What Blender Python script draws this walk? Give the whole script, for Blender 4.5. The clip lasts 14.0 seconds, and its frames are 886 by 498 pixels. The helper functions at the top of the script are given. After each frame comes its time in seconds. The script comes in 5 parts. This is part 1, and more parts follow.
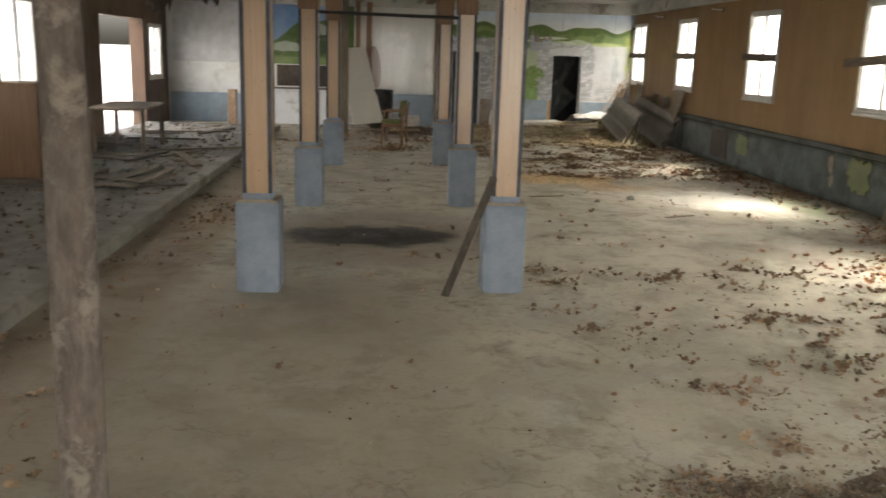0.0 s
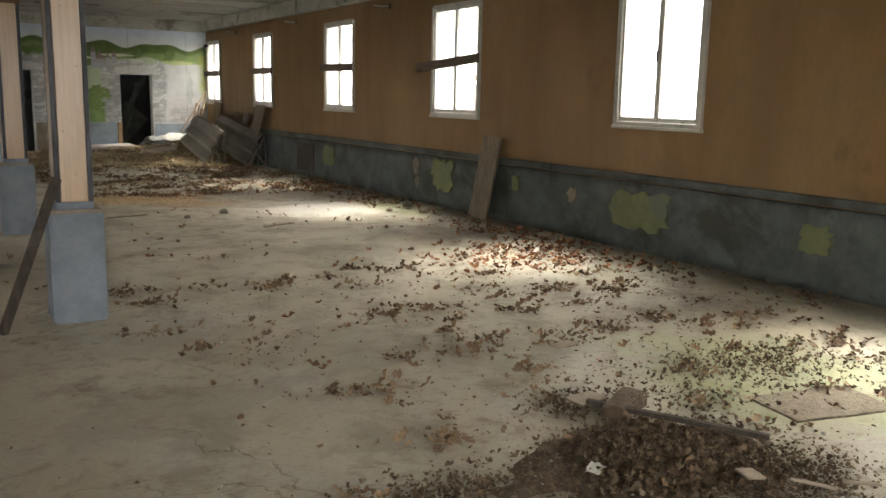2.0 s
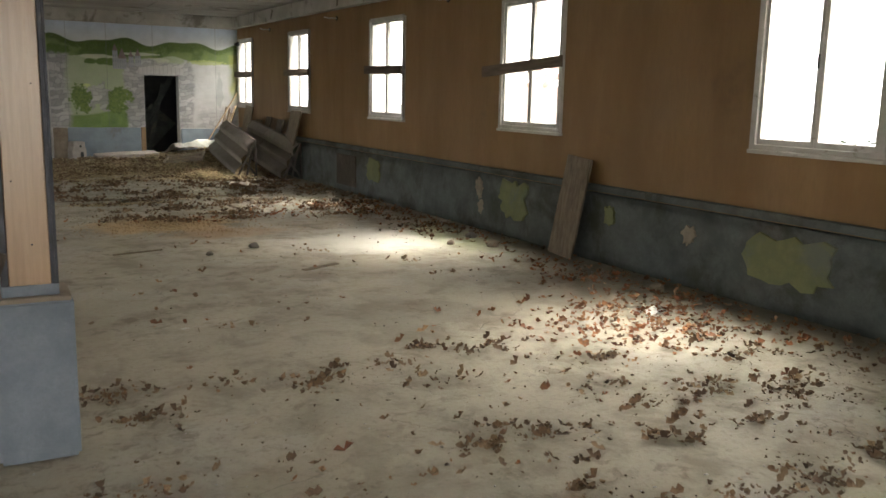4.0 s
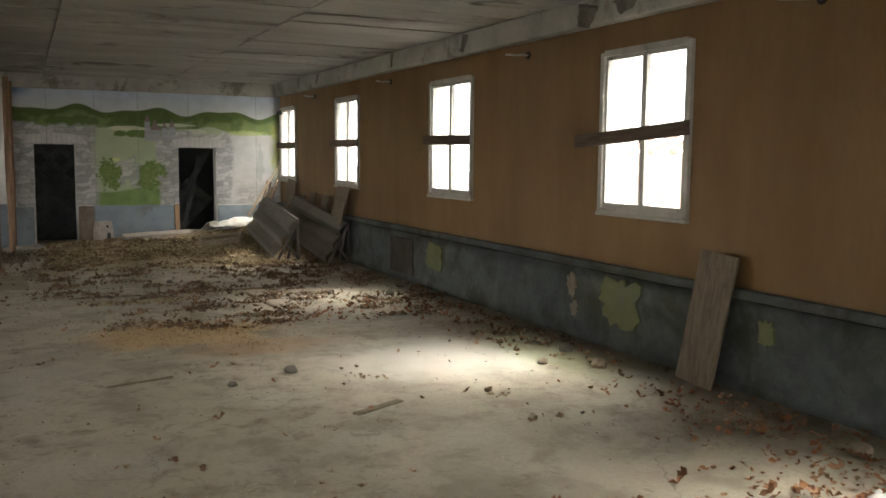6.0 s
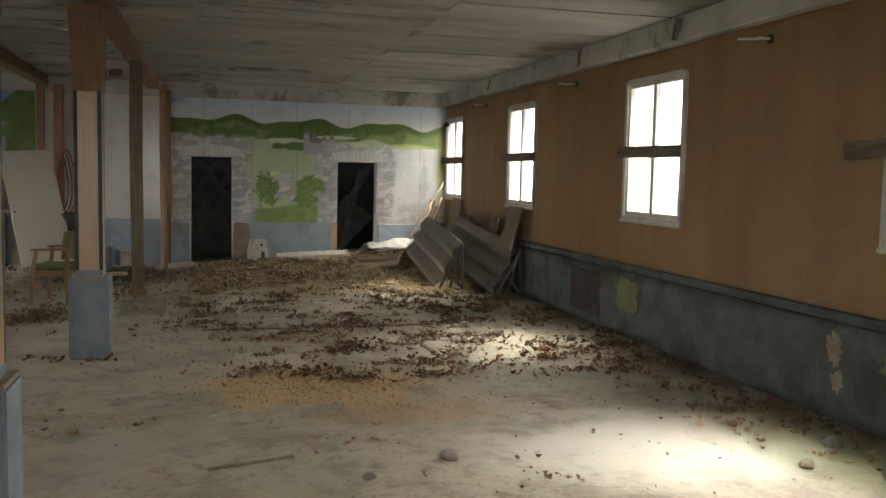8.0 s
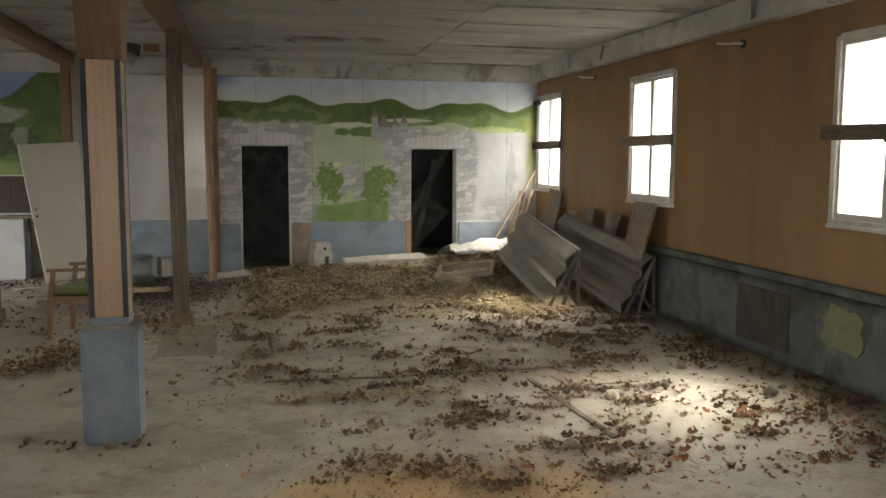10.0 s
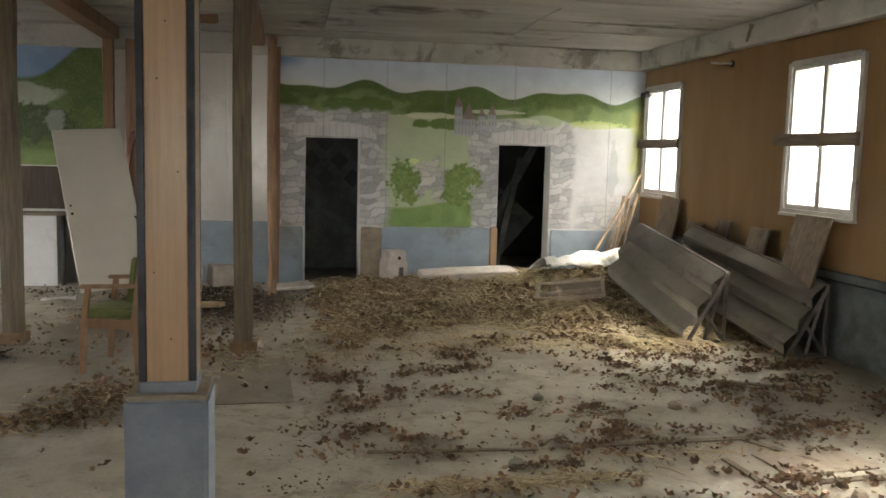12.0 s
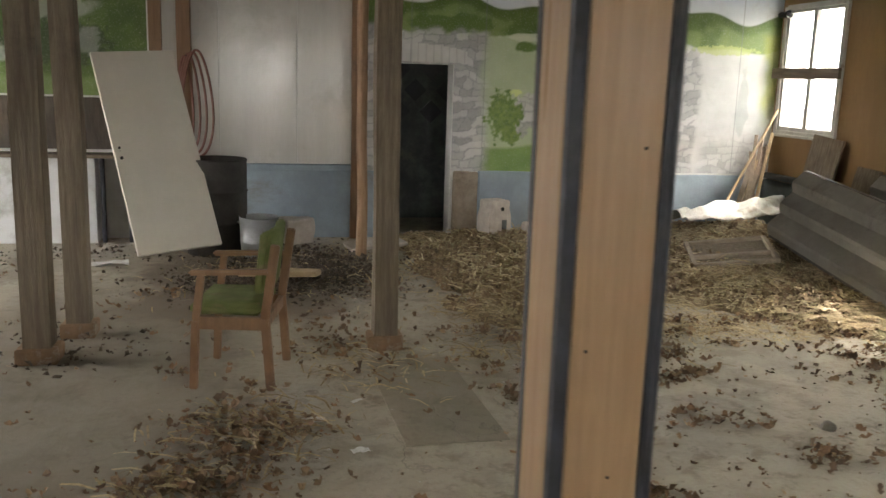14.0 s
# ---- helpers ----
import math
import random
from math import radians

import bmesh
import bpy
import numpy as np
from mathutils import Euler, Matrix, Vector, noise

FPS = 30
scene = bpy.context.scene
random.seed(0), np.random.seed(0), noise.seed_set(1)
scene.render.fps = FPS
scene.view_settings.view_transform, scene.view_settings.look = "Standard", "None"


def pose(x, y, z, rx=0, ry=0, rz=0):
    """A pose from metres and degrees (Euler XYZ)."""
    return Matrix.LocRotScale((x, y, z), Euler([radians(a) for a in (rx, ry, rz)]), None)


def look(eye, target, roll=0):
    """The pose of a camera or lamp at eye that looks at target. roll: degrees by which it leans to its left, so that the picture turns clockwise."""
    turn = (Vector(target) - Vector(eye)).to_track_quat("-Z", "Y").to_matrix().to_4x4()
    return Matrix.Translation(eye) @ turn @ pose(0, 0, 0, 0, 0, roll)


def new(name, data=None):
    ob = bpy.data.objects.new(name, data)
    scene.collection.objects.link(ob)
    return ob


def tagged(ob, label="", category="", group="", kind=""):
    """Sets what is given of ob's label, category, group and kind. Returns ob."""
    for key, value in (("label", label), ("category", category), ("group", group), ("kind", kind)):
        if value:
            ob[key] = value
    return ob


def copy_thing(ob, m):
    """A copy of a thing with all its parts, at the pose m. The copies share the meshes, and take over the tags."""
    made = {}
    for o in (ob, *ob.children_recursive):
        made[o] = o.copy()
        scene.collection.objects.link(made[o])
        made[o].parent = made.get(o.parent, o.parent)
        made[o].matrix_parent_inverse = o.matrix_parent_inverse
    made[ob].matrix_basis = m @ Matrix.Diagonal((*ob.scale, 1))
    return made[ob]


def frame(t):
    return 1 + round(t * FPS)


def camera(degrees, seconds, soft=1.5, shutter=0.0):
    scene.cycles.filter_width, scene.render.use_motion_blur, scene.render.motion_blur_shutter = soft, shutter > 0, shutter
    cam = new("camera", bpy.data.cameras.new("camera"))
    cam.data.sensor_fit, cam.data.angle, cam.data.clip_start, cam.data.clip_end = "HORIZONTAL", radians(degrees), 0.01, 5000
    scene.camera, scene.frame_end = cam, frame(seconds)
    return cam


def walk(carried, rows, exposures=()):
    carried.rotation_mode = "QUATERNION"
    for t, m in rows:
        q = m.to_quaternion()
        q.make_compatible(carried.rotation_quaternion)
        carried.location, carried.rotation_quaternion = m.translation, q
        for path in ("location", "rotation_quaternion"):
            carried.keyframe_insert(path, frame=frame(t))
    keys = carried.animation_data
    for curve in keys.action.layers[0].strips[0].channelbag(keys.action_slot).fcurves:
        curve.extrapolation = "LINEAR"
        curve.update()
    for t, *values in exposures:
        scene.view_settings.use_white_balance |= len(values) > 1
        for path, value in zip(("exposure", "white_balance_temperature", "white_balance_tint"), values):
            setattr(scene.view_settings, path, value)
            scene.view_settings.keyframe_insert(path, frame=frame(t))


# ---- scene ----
cam = camera(54.0, 14.0, 1.5, 0.2)

PATH = [
    (0, (-6.271, -2.556, 1.867), (-6.138, -0.610, 1.426), 1.73),
    (0.5, (-6.186, -2.592, 1.853), (-5.720, -0.691, 1.440), 0.78),
    (1, (-6.149, -2.341, 1.713), (-5.449, -0.505, 1.340), 0.39),
    (1.5, (-6.105, -2.068, 1.606), (-5.226, -0.301, 1.278), 3.52),
    (2, (-6.134, -1.745, 1.475), (-5.122, -0.054, 1.132), 1.18),
    (2.5, (-6.090, -1.324, 1.449), (-5.014, 0.324, 1.090), 2.26),
    (3, (-5.970, -0.858, 1.495), (-5.006, 0.856, 1.126), 3.05),
    (5.5, (-4.935, 1.718, 1.716), (-3.974, 3.451, 1.446), -1.02),
    (6, (-4.862, 2.199, 1.720), (-3.994, 3.988, 1.511), 0.56),
    (6.5, (-4.752, 2.641, 1.650), (-3.893, 4.439, 1.476), 0.95),
    (7, (-4.576, 3.140, 1.663), (-3.866, 5.003, 1.506), 0.55),
    (9.5, (-4.250, 5.808, 1.651), (-3.803, 7.747, 1.458), 0.93),
    (10, (-4.465, 6.569, 1.752), (-4.041, 8.512, 1.540), 0.21),
    (10.5, (-4.499, 7.066, 1.709), (-4.100, 9.015, 1.502), 1.11),
    (11, (-4.537, 7.568, 1.626), (-4.156, 9.522, 1.435), 0.51),
    (11.5, (-4.644, 8.019, 1.728), (-4.270, 9.973, 1.523), -0.19),
    (12, (-4.859, 8.493, 1.712), (-4.506, 10.450, 1.497), 1.44),
    (12.5, (-5.151, 9.016, 1.703), (-4.810, 10.974, 1.477), 1.40),
    (13, (-5.379, 9.440, 1.757), (-4.995, 11.375, 1.428), 1.88),
    (13.5, (-5.641, 9.909, 1.830), (-5.279, 11.839, 1.450), 2.99),
    (14, (-6.002, 10.513, 1.736), (-5.593, 12.433, 1.354), 1.82),
]
walk(cam, [(t, look(eye, target, roll)) for t, eye, target, roll in PATH],
     exposures=((0, 2.42), (1, 2.12), (2, 2.0), (5.5, 1.83), (6.5, 1.83), (9.5, 2.28), (11, 2.43), (12.5, 2.58), (14, 2.68)))

# ---------------------------------------------------------------- light
world = bpy.data.worlds.new("overcast_sky")
scene.world = world
world.use_nodes = True
wn = world.node_tree
sky = wn.nodes.new("ShaderNodeTexSky")
sky.sky_type = "NISHITA"
sky.sun_disc = False
sky.sun_elevation, sky.sun_rotation = radians(48), radians(98)
sky.air_density, sky.dust_density, sky.ozone_density = 1.0, 6.0, 0.6
wn.links.new(sky.outputs[0], wn.nodes["Background"].inputs[0])
wn.nodes["Background"].inputs[1].default_value = 0.15
sun = new("sun", bpy.data.lights.new("sun", "SUN"))
sun.data.energy, sun.data.angle, sun.data.color = 1.2, radians(22), (1.0, 0.96, 0.9)
sun.matrix_world = look((6.0, -0.9, 6.8), (0, 0, 0))


def sky_lamp(x, y, z, w, h, inward, power):
    """Area lamp standing in for daylight through one opening."""
    lamp = new("daylight_stand_in", bpy.data.lights.new("daylight_stand_in", "AREA"))
    lamp.data.shape, lamp.data.size, lamp.data.size_y = "RECTANGLE", w, h
    lamp.data.energy, lamp.data.color = power, (1.0, 0.97, 0.82)
    lamp.data.spread = radians(130)
    lamp.matrix_world = look((x, y, z), (x + inward, y, z - 0.75))
    return lamp



# ---------------------------------------------------------------- materials


def nodes_of(name):
    m = bpy.data.materials.new(name)
    m.use_nodes = True
    nt = m.node_tree
    return m, nt, nt.nodes["Principled BSDF"]


def add(nt, kind, **values):
    n = nt.nodes.new(kind)
    for key, v in values.items():
        n.inputs[key.replace("_", " ")].default_value = v
    return n


def noise_of(nt, vec, scale, detail=5.0, rough=0.6, distort=0.0):
    n = add(nt, "ShaderNodeTexNoise", Scale=scale, Detail=detail, Roughness=rough, Distortion=distort)
    nt.links.new(vec, n.inputs["Vector"])
    return n.outputs["Fac"]


def ramp(nt, fac, a, b, lo=0.0, hi=1.0):
    n = nt.nodes.new("ShaderNodeMapRange")
    n.interpolation_type = "SMOOTHSTEP"
    for i, v in ((1, a), (2, b), (3, lo), (4, hi)):
        n.inputs[i].default_value = v
    nt.links.new(fac, n.inputs[0])
    return n.outputs[0]


def mix(nt, fac, a, b, mode="MIX"):
    n = nt.nodes.new("ShaderNodeMix")
    n.data_type, n.blend_type = "RGBA", mode
    for sock, v in ((n.inputs[0], fac), (n.inputs[6], a), (n.inputs[7], b)):
        if isinstance(v, (int, float)):
            sock.default_value = v
        elif isinstance(v, tuple):
            sock.default_value = (*v, 1)
        else:
            nt.links.new(v, sock)
    return n.outputs[2]


def math_of(nt, op, a, b=None):
    n = nt.nodes.new("ShaderNodeMath")
    n.operation = op
    for sock, v in ((n.inputs[0], a), (n.inputs[1], b)):
        if v is None:
            continue
        if isinstance(v, (int, float)):
            sock.default_value = v
        else:
            nt.links.new(v, sock)
    return n.outputs[0]


def coords(nt, stretch=(1, 1, 1)):
    tc = nt.nodes.new("ShaderNodeTexCoord")
    mp = nt.nodes.new("ShaderNodeMapping")
    mp.inputs["Scale"].default_value = stretch
    nt.links.new(tc.outputs["Object"], mp.inputs["Vector"])
    return mp.outputs[0]


def surface(name, base, dark, stain=None, scale=6.0, grain=60.0, rough=0.75, metal=0.0, bump=0.25, stretch=(1, 1, 1),
            stain_scale=1.2, stain_at=(0.52, 0.68), vary=0.0):
    """Two-scale coloured surface: base and dark in a grain, stains over it, fine relief."""
    m, nt, b = nodes_of(name)
    v, flat = coords(nt, stretch), coords(nt)
    big = noise_of(nt, v, scale, 6, 0.65)
    fine = noise_of(nt, v, grain, 4, 0.7)
    c = mix(nt, ramp(nt, big, 0.3, 0.7), base, dark)
    c = mix(nt, ramp(nt, fine, 0.35, 0.75, 0.0, 0.55), c, dark)
    if stain:
        c = mix(nt, ramp(nt, noise_of(nt, flat, stain_scale, 7, 0.7, 0.4), *stain_at, 0.0, 0.85), c, stain)
    if vary:
        info = nt.nodes.new("ShaderNodeObjectInfo")
        hsv = nt.nodes.new("ShaderNodeHueSaturation")
        nt.links.new(c, hsv.inputs["Color"])
        nt.links.new(ramp(nt, info.outputs["Random"], 0, 1, 1 - vary, 1 + vary), hsv.inputs["Value"])
        c = hsv.outputs[0]
    nt.links.new(c, b.inputs["Base Color"])
    nt.links.new(ramp(nt, big, 0.3, 0.75, rough - 0.08, min(rough + 0.1, 1.0)), b.inputs["Roughness"])
    b.inputs["Metallic"].default_value = metal
    bp = add(nt, "ShaderNodeBump", Strength=bump, Distance=0.01)
    nt.links.new(math_of(nt, "ADD", fine, math_of(nt, "MULTIPLY", big, 1.5)), bp.inputs["Height"])
    nt.links.new(bp.outputs[0], b.inputs["Normal"])
    return m


M = {}
M["orange"] = surface("orange_wall_panel", (0.255, 0.15, 0.054), (0.20, 0.114, 0.042), (0.105, 0.064, 0.03), 1.5, 30, 0.6, bump=0.08,
                      stretch=(1, 1, 0.25), stain_scale=0.7, stain_at=(0.6, 0.8))
M["dado"] = surface("blue_grey_plaster", (0.115, 0.13, 0.127), (0.072, 0.082, 0.076), (0.045, 0.047, 0.032), 4, 50, 0.8, bump=0.7, stain_scale=1.4, stain_at=(0.48, 0.64))
M["dado_blue"] = surface("pale_blue_paint", (0.30, 0.37, 0.44), (0.24, 0.29, 0.34), (0.20, 0.20, 0.18), 3, 45, 0.75, bump=0.3)
M["lime"] = surface("yellow_green_paint", (0.20, 0.205, 0.085), (0.145, 0.155, 0.075), (0.14, 0.15, 0.125), 5, 50, 0.8)
M["plaster"] = surface("bare_pale_plaster", (0.55, 0.50, 0.45), (0.42, 0.37, 0.33), None, 9, 60, 0.9, bump=0.5)
M["white"] = surface("grey_white_paint", (0.66, 0.66, 0.64), (0.54, 0.54, 0.52), (0.36, 0.35, 0.32), 2, 40, 0.7, bump=0.15, stain_scale=0.9)
M["reveal"] = surface("white_reveal_plaster", (0.8, 0.79, 0.77), (0.7, 0.69, 0.66), None, 3, 40, 0.8)
# brown darkened to carry the backlit shade of the west wall
M["brown"] = surface("shade_darkened_brown", (0.13, 0.075, 0.04), (0.09, 0.05, 0.03), (0.05, 0.035, 0.025), 2, 30, 0.7, stretch=(1, 1, 0.3))
M["cornice"] = surface("dirty_white_cornice", (0.50, 0.49, 0.45), (0.37, 0.36, 0.325), (0.17, 0.155, 0.125), 2, 30, 0.8, bump=0.4, stain_scale=1.8, stain_at=(0.52, 0.66))
M["ceiling"] = surface("mouldy_ceiling_board", (0.46, 0.445, 0.41), (0.33, 0.315, 0.285), (0.075, 0.062, 0.048), 1.1, 30, 0.85, bump=0.3,
                       stretch=(0.5, 2.0, 1), stain_scale=1.0, stain_at=(0.55, 0.7))
M["frame"] = surface("flaking_white_window_paint", (0.50, 0.49, 0.46), (0.40, 0.385, 0.35), (0.22, 0.19, 0.15), 8, 70, 0.6, bump=0.3, stain_scale=6, stain_at=(0.58, 0.7))
M["plank"] = surface("weathered_plank", (0.20, 0.15, 0.11), (0.12, 0.09, 0.065), (0.07, 0.055, 0.045), 6, 60, 0.85, stretch=(6, 0.6, 6), bump=0.4, vary=0.2)
M["plank_x"] = surface("weathered_plank_grain", (0.22, 0.17, 0.125), (0.13, 0.10, 0.07), (0.08, 0.06, 0.045), 6, 60, 0.85, stretch=(6, 6, 0.6), bump=0.4, vary=0.2)
M["dark_board"] = surface("dark_damp_board", (0.075, 0.058, 0.044), (0.045, 0.035, 0.027), (0.11, 0.09, 0.07), 7, 60, 0.85, stretch=(5, 5, 0.5), bump=0.6)
M["grey_wood"] = surface("grey_weathered_timber", (0.25, 0.20, 0.14), (0.135, 0.105, 0.075), (0.085, 0.07, 0.055), 7, 60, 0.85, stretch=(5, 5, 0.35), bump=0.6)
M["post_wood"] = surface("varnished_pine_facing", (0.48, 0.32, 0.185), (0.39, 0.25, 0.138), None, 5, 40, 0.34, stretch=(9, 9, 0.3), bump=0.12)
varnish = M["post_wood"].node_tree.nodes["Principled BSDF"]
varnish.inputs["Coat Weight"].default_value, varnish.inputs["Coat Roughness"].default_value = 0.5, 0.22
M["post_core"] = surface("brown_painted_timber", (0.23, 0.13, 0.07), (0.165, 0.095, 0.052), (0.10, 0.065, 0.045), 5, 40, 0.6, stretch=(6, 6, 0.4), bump=0.2)
M["strip"] = surface("dark_blue_grey_edging", (0.05, 0.055, 0.075), (0.035, 0.037, 0.045), (0.12, 0.11, 0.1), 12, 80, 0.5, bump=0.2)
M["pedestal"] = surface("blue_grey_painted_concrete", (0.25, 0.285, 0.34), (0.18, 0.21, 0.25), (0.14, 0.13, 0.12), 5, 70, 0.75, bump=0.35, stain_scale=3, stain_at=(0.6, 0.75))
M["bare"] = surface("dusty_cement", (0.36, 0.30, 0.23), (0.26, 0.21, 0.16), (0.16, 0.13, 0.10), 8, 60, 0.9, bump=0.5)
# darkness of the unlit back room is put into this grey
M["dark"] = surface("shade_dark_grey", (0.10, 0.105, 0.11), (0.07, 0.072, 0.075), None, 2, 30, 0.9)
M["slab"] = surface("grey_slab_concrete", (0.235, 0.22, 0.19), (0.155, 0.14, 0.118), (0.075, 0.066, 0.046), 3, 60, 0.9, bump=0.4)
M["black"] = surface("black_iron", (0.02, 0.02, 0.02), (0.03, 0.028, 0.026), None, 8, 60, 0.5, 0.6)
M["ground"] = surface("pale_gravel_yard", (0.50, 0.48, 0.44), (0.42, 0.40, 0.36), (0.34, 0.34, 0.26), 0.5, 8, 0.95)
M["brick"] = surface("red_brick_far", (0.74, 0.58, 0.50), (0.68, 0.50, 0.42), None, 3, 20, 0.9)
M["tile_red"] = surface("red_roof_tiles", (0.62, 0.42, 0.34), (0.55, 0.36, 0.28), None, 3, 20, 0.9)


def pane_glass():
    m, nt, b = nodes_of("dusty_window_glass")
    b.inputs["Base Color"].default_value = (0.98, 0.99, 0.99, 1)
    b.inputs["Transmission Weight"].default_value = 1.0
    b.inputs["IOR"].default_value = 1.02
    nt.links.new(ramp(nt, noise_of(nt, coords(nt), 9), 0.4, 0.8, 0.0, 0.12), b.inputs["Roughness"])
    return m


M["glass"] = pane_glass()


def floor_material():
    m, nt, b = nodes_of("worn_concrete_floor")
    v = coords(nt)
    sep = nt.nodes.new("ShaderNodeSeparateXYZ")
    nt.links.new(v, sep.inputs[0])
    big, mid, fine = noise_of(nt, v, 0.45, 6, 0.6, 0.6), noise_of(nt, v, 2.4, 7, 0.65, 0.3), noise_of(nt, v, 28, 5, 0.7)
    c = mix(nt, ramp(nt, big, 0.38, 0.62), (0.43, 0.385, 0.305), (0.345, 0.308, 0.24))
    c = mix(nt, ramp(nt, mid, 0.47, 0.66, 0, 0.75), c, (0.245, 0.218, 0.168))
    c = mix(nt, ramp(nt, noise_of(nt, v, 0.9, 4, 0.5, 0.2), 0.57, 0.61, 0, 0.35), c, (0.42, 0.40, 0.36))
    c = mix(nt, ramp(nt, fine, 0.48, 0.75, 0, 0.6), c, (0.20, 0.17, 0.135))
    c = mix(nt, ramp(nt, noise_of(nt, v, 120, 2, 0.5), 0.66, 0.72, 0, 0.5), c, (0.55, 0.53, 0.5))

    c = mix(nt, ramp(nt, noise_of(nt, v, 0.62, 5, 0.55, 0.3), 0.555, 0.575, 0, 0.42), c, (0.25, 0.225, 0.175))
    litter = math_of(nt, "MULTIPLY", ramp(nt, noise_of(nt, v, 7.5, 8, 0.72, 0.5), 0.51, 0.63), ramp(nt, noise_of(nt, v, 0.8, 3, 0.5), 0.4, 0.56))
    c = mix(nt, math_of(nt, "MULTIPLY", litter, 0.6), c, (0.15, 0.12, 0.085))

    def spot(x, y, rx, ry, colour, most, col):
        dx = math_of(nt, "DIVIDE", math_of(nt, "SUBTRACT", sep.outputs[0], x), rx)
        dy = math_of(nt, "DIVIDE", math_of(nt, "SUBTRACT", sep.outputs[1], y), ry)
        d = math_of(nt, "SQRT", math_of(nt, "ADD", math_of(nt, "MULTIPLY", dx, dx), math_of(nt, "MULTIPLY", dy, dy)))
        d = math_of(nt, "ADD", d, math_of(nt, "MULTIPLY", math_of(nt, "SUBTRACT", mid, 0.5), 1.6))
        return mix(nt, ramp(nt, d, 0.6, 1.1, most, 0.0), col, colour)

    c = spot(-3.55, 10.75, 0.95, 0.7, (0.50, 0.34, 0.165), 0.9, c)      # sawdust
    c = spot(-3.0, 9.9, 0.7, 0.4, (0.42, 0.27, 0.14), 0.6, c)
    c = spot(-6.3, 6.3, 1.5, 1.6, (0.15, 0.115, 0.08), 0.6, c)
    c = spot(-6.45, 6.25, 1.0, 0.58, (0.03, 0.024, 0.019), 1.0, c)     # damp stain, dark middle
    c = spot(-6.45, 6.25, 0.85, 0.5, (0.02, 0.016, 0.013), 0.9, c)
    c = spot(-8.3, 4.5, 0.5, 9.0, (0.19, 0.13, 0.08), 0.7, c)             # dirt along the kerb
    c = spot(-1.6, 8.9, 1.2, 0.9, (0.52, 0.50, 0.45), 0.75, c)            # pool of light painted pale under the window, with lime bloom
    c = spot(-2.2, 1.3, 0.8, 1.0, (0.20, 0.225, 0.10), 0.65, c)             # algae
    c = spot(-0.6, 8.7, 0.5, 1.2, (0.24, 0.27, 0.13), 0.55, c)
    c = spot(-5.9, 18.3, 1.3, 1.5, (0.10, 0.075, 0.05), 0.85, c)
    c = spot(-7.3, 15.6, 1.3, 2.2, (0.19, 0.165, 0.125), 0.75, c)         # damp by the posts
    c = spot(-6.2, 17.2, 0.9, 0.7, (0.13, 0.10, 0.07), 0.8, c)
    c = spot(-7.0, 2.0, 1.6, 3.0, (0.24, 0.20, 0.145), 0.6, c)
    c = spot(0.1, 8, 0.6, 16, (0.15, 0.13, 0.09), 0.7, c)
    warp = nt.nodes.new("ShaderNodeVectorMath")
    warp.operation = "ADD"
    nz = add(nt, "ShaderNodeTexNoise", Scale=1.7, Detail=5.0)
    nt.links.new(v, nz.inputs["Vector"])
    nt.links.new(v, warp.inputs[0])
    nt.links.new(nz.outputs["Color"], warp.inputs[1])
    vor = add(nt, "ShaderNodeTexVoronoi", Scale=0.42)
    vor.feature = "DISTANCE_TO_EDGE"
    nt.links.new(warp.outputs[0], vor.inputs["Vector"])
    crack = math_of(nt, "MULTIPLY", ramp(nt, vor.outputs["Distance"], 0.0008, 0.0042, 1.0, 0.0), ramp(nt, big, 0.45, 0.55))
    c = mix(nt, math_of(nt, "MULTIPLY", crack, 0.3), c, (0.07, 0.055, 0.045))
    nt.links.new(c, b.inputs["Base Color"])
    nt.links.new(ramp(nt, mid, 0.35, 0.7, 0.55, 0.85), b.inputs["Roughness"])
    bp = add(nt, "ShaderNodeBump", Strength=0.45, Distance=0.012)
    h = math_of(nt, "SUBTRACT", math_of(nt, "ADD", fine, mid), math_of(nt, "MULTIPLY", crack, 1.5))
    nt.links.new(h, bp.inputs["Height"])
    nt.links.new(bp.outputs[0], b.inputs["Normal"])
    return m


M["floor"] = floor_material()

# ---------------------------------------------------------------- building helpers


def box(bm, x0, x1, y0, y1, z0, z1, m=None):
    g = bmesh.ops.create_cube(bm, size=1)["verts"]
    bmesh.ops.scale(bm, vec=(x1 - x0, y1 - y0, z1 - z0), verts=g)
    bmesh.ops.translate(bm, vec=((x0 + x1) / 2, (y0 + y1) / 2, (z0 + z1) / 2), verts=g)
    if m is not None:
        bmesh.ops.transform(bm, matrix=m, verts=g)
    return g


def worn_box(x0, x1, y0, y1, z0, z1, bevel=0.006, wear=0.0, cuts=0, m=None):
    """A box with rounded, slightly uneven edges."""
    bm = bmesh.new()
    box(bm, x0, x1, y0, y1, z0, z1)
    if cuts:
        bmesh.ops.subdivide_edges(bm, edges=bm.edges[:], cuts=cuts, use_grid_fill=True)
    if bevel:
        sharp = [e for e in bm.edges if len(e.link_faces) == 2 and e.calc_face_angle() > 0.5]
        bmesh.ops.bevel(bm, geom=sharp, offset=bevel, segments=1 if wear == 0 else 2, affect="EDGES", clamp_overlap=True)
    if wear:
        for v in bm.verts:
            v.co += Vector(noise.noise_vector(v.co * 9)) * wear
    if m is not None:
        bmesh.ops.transform(bm, matrix=m, verts=bm.verts[:])
    return bm


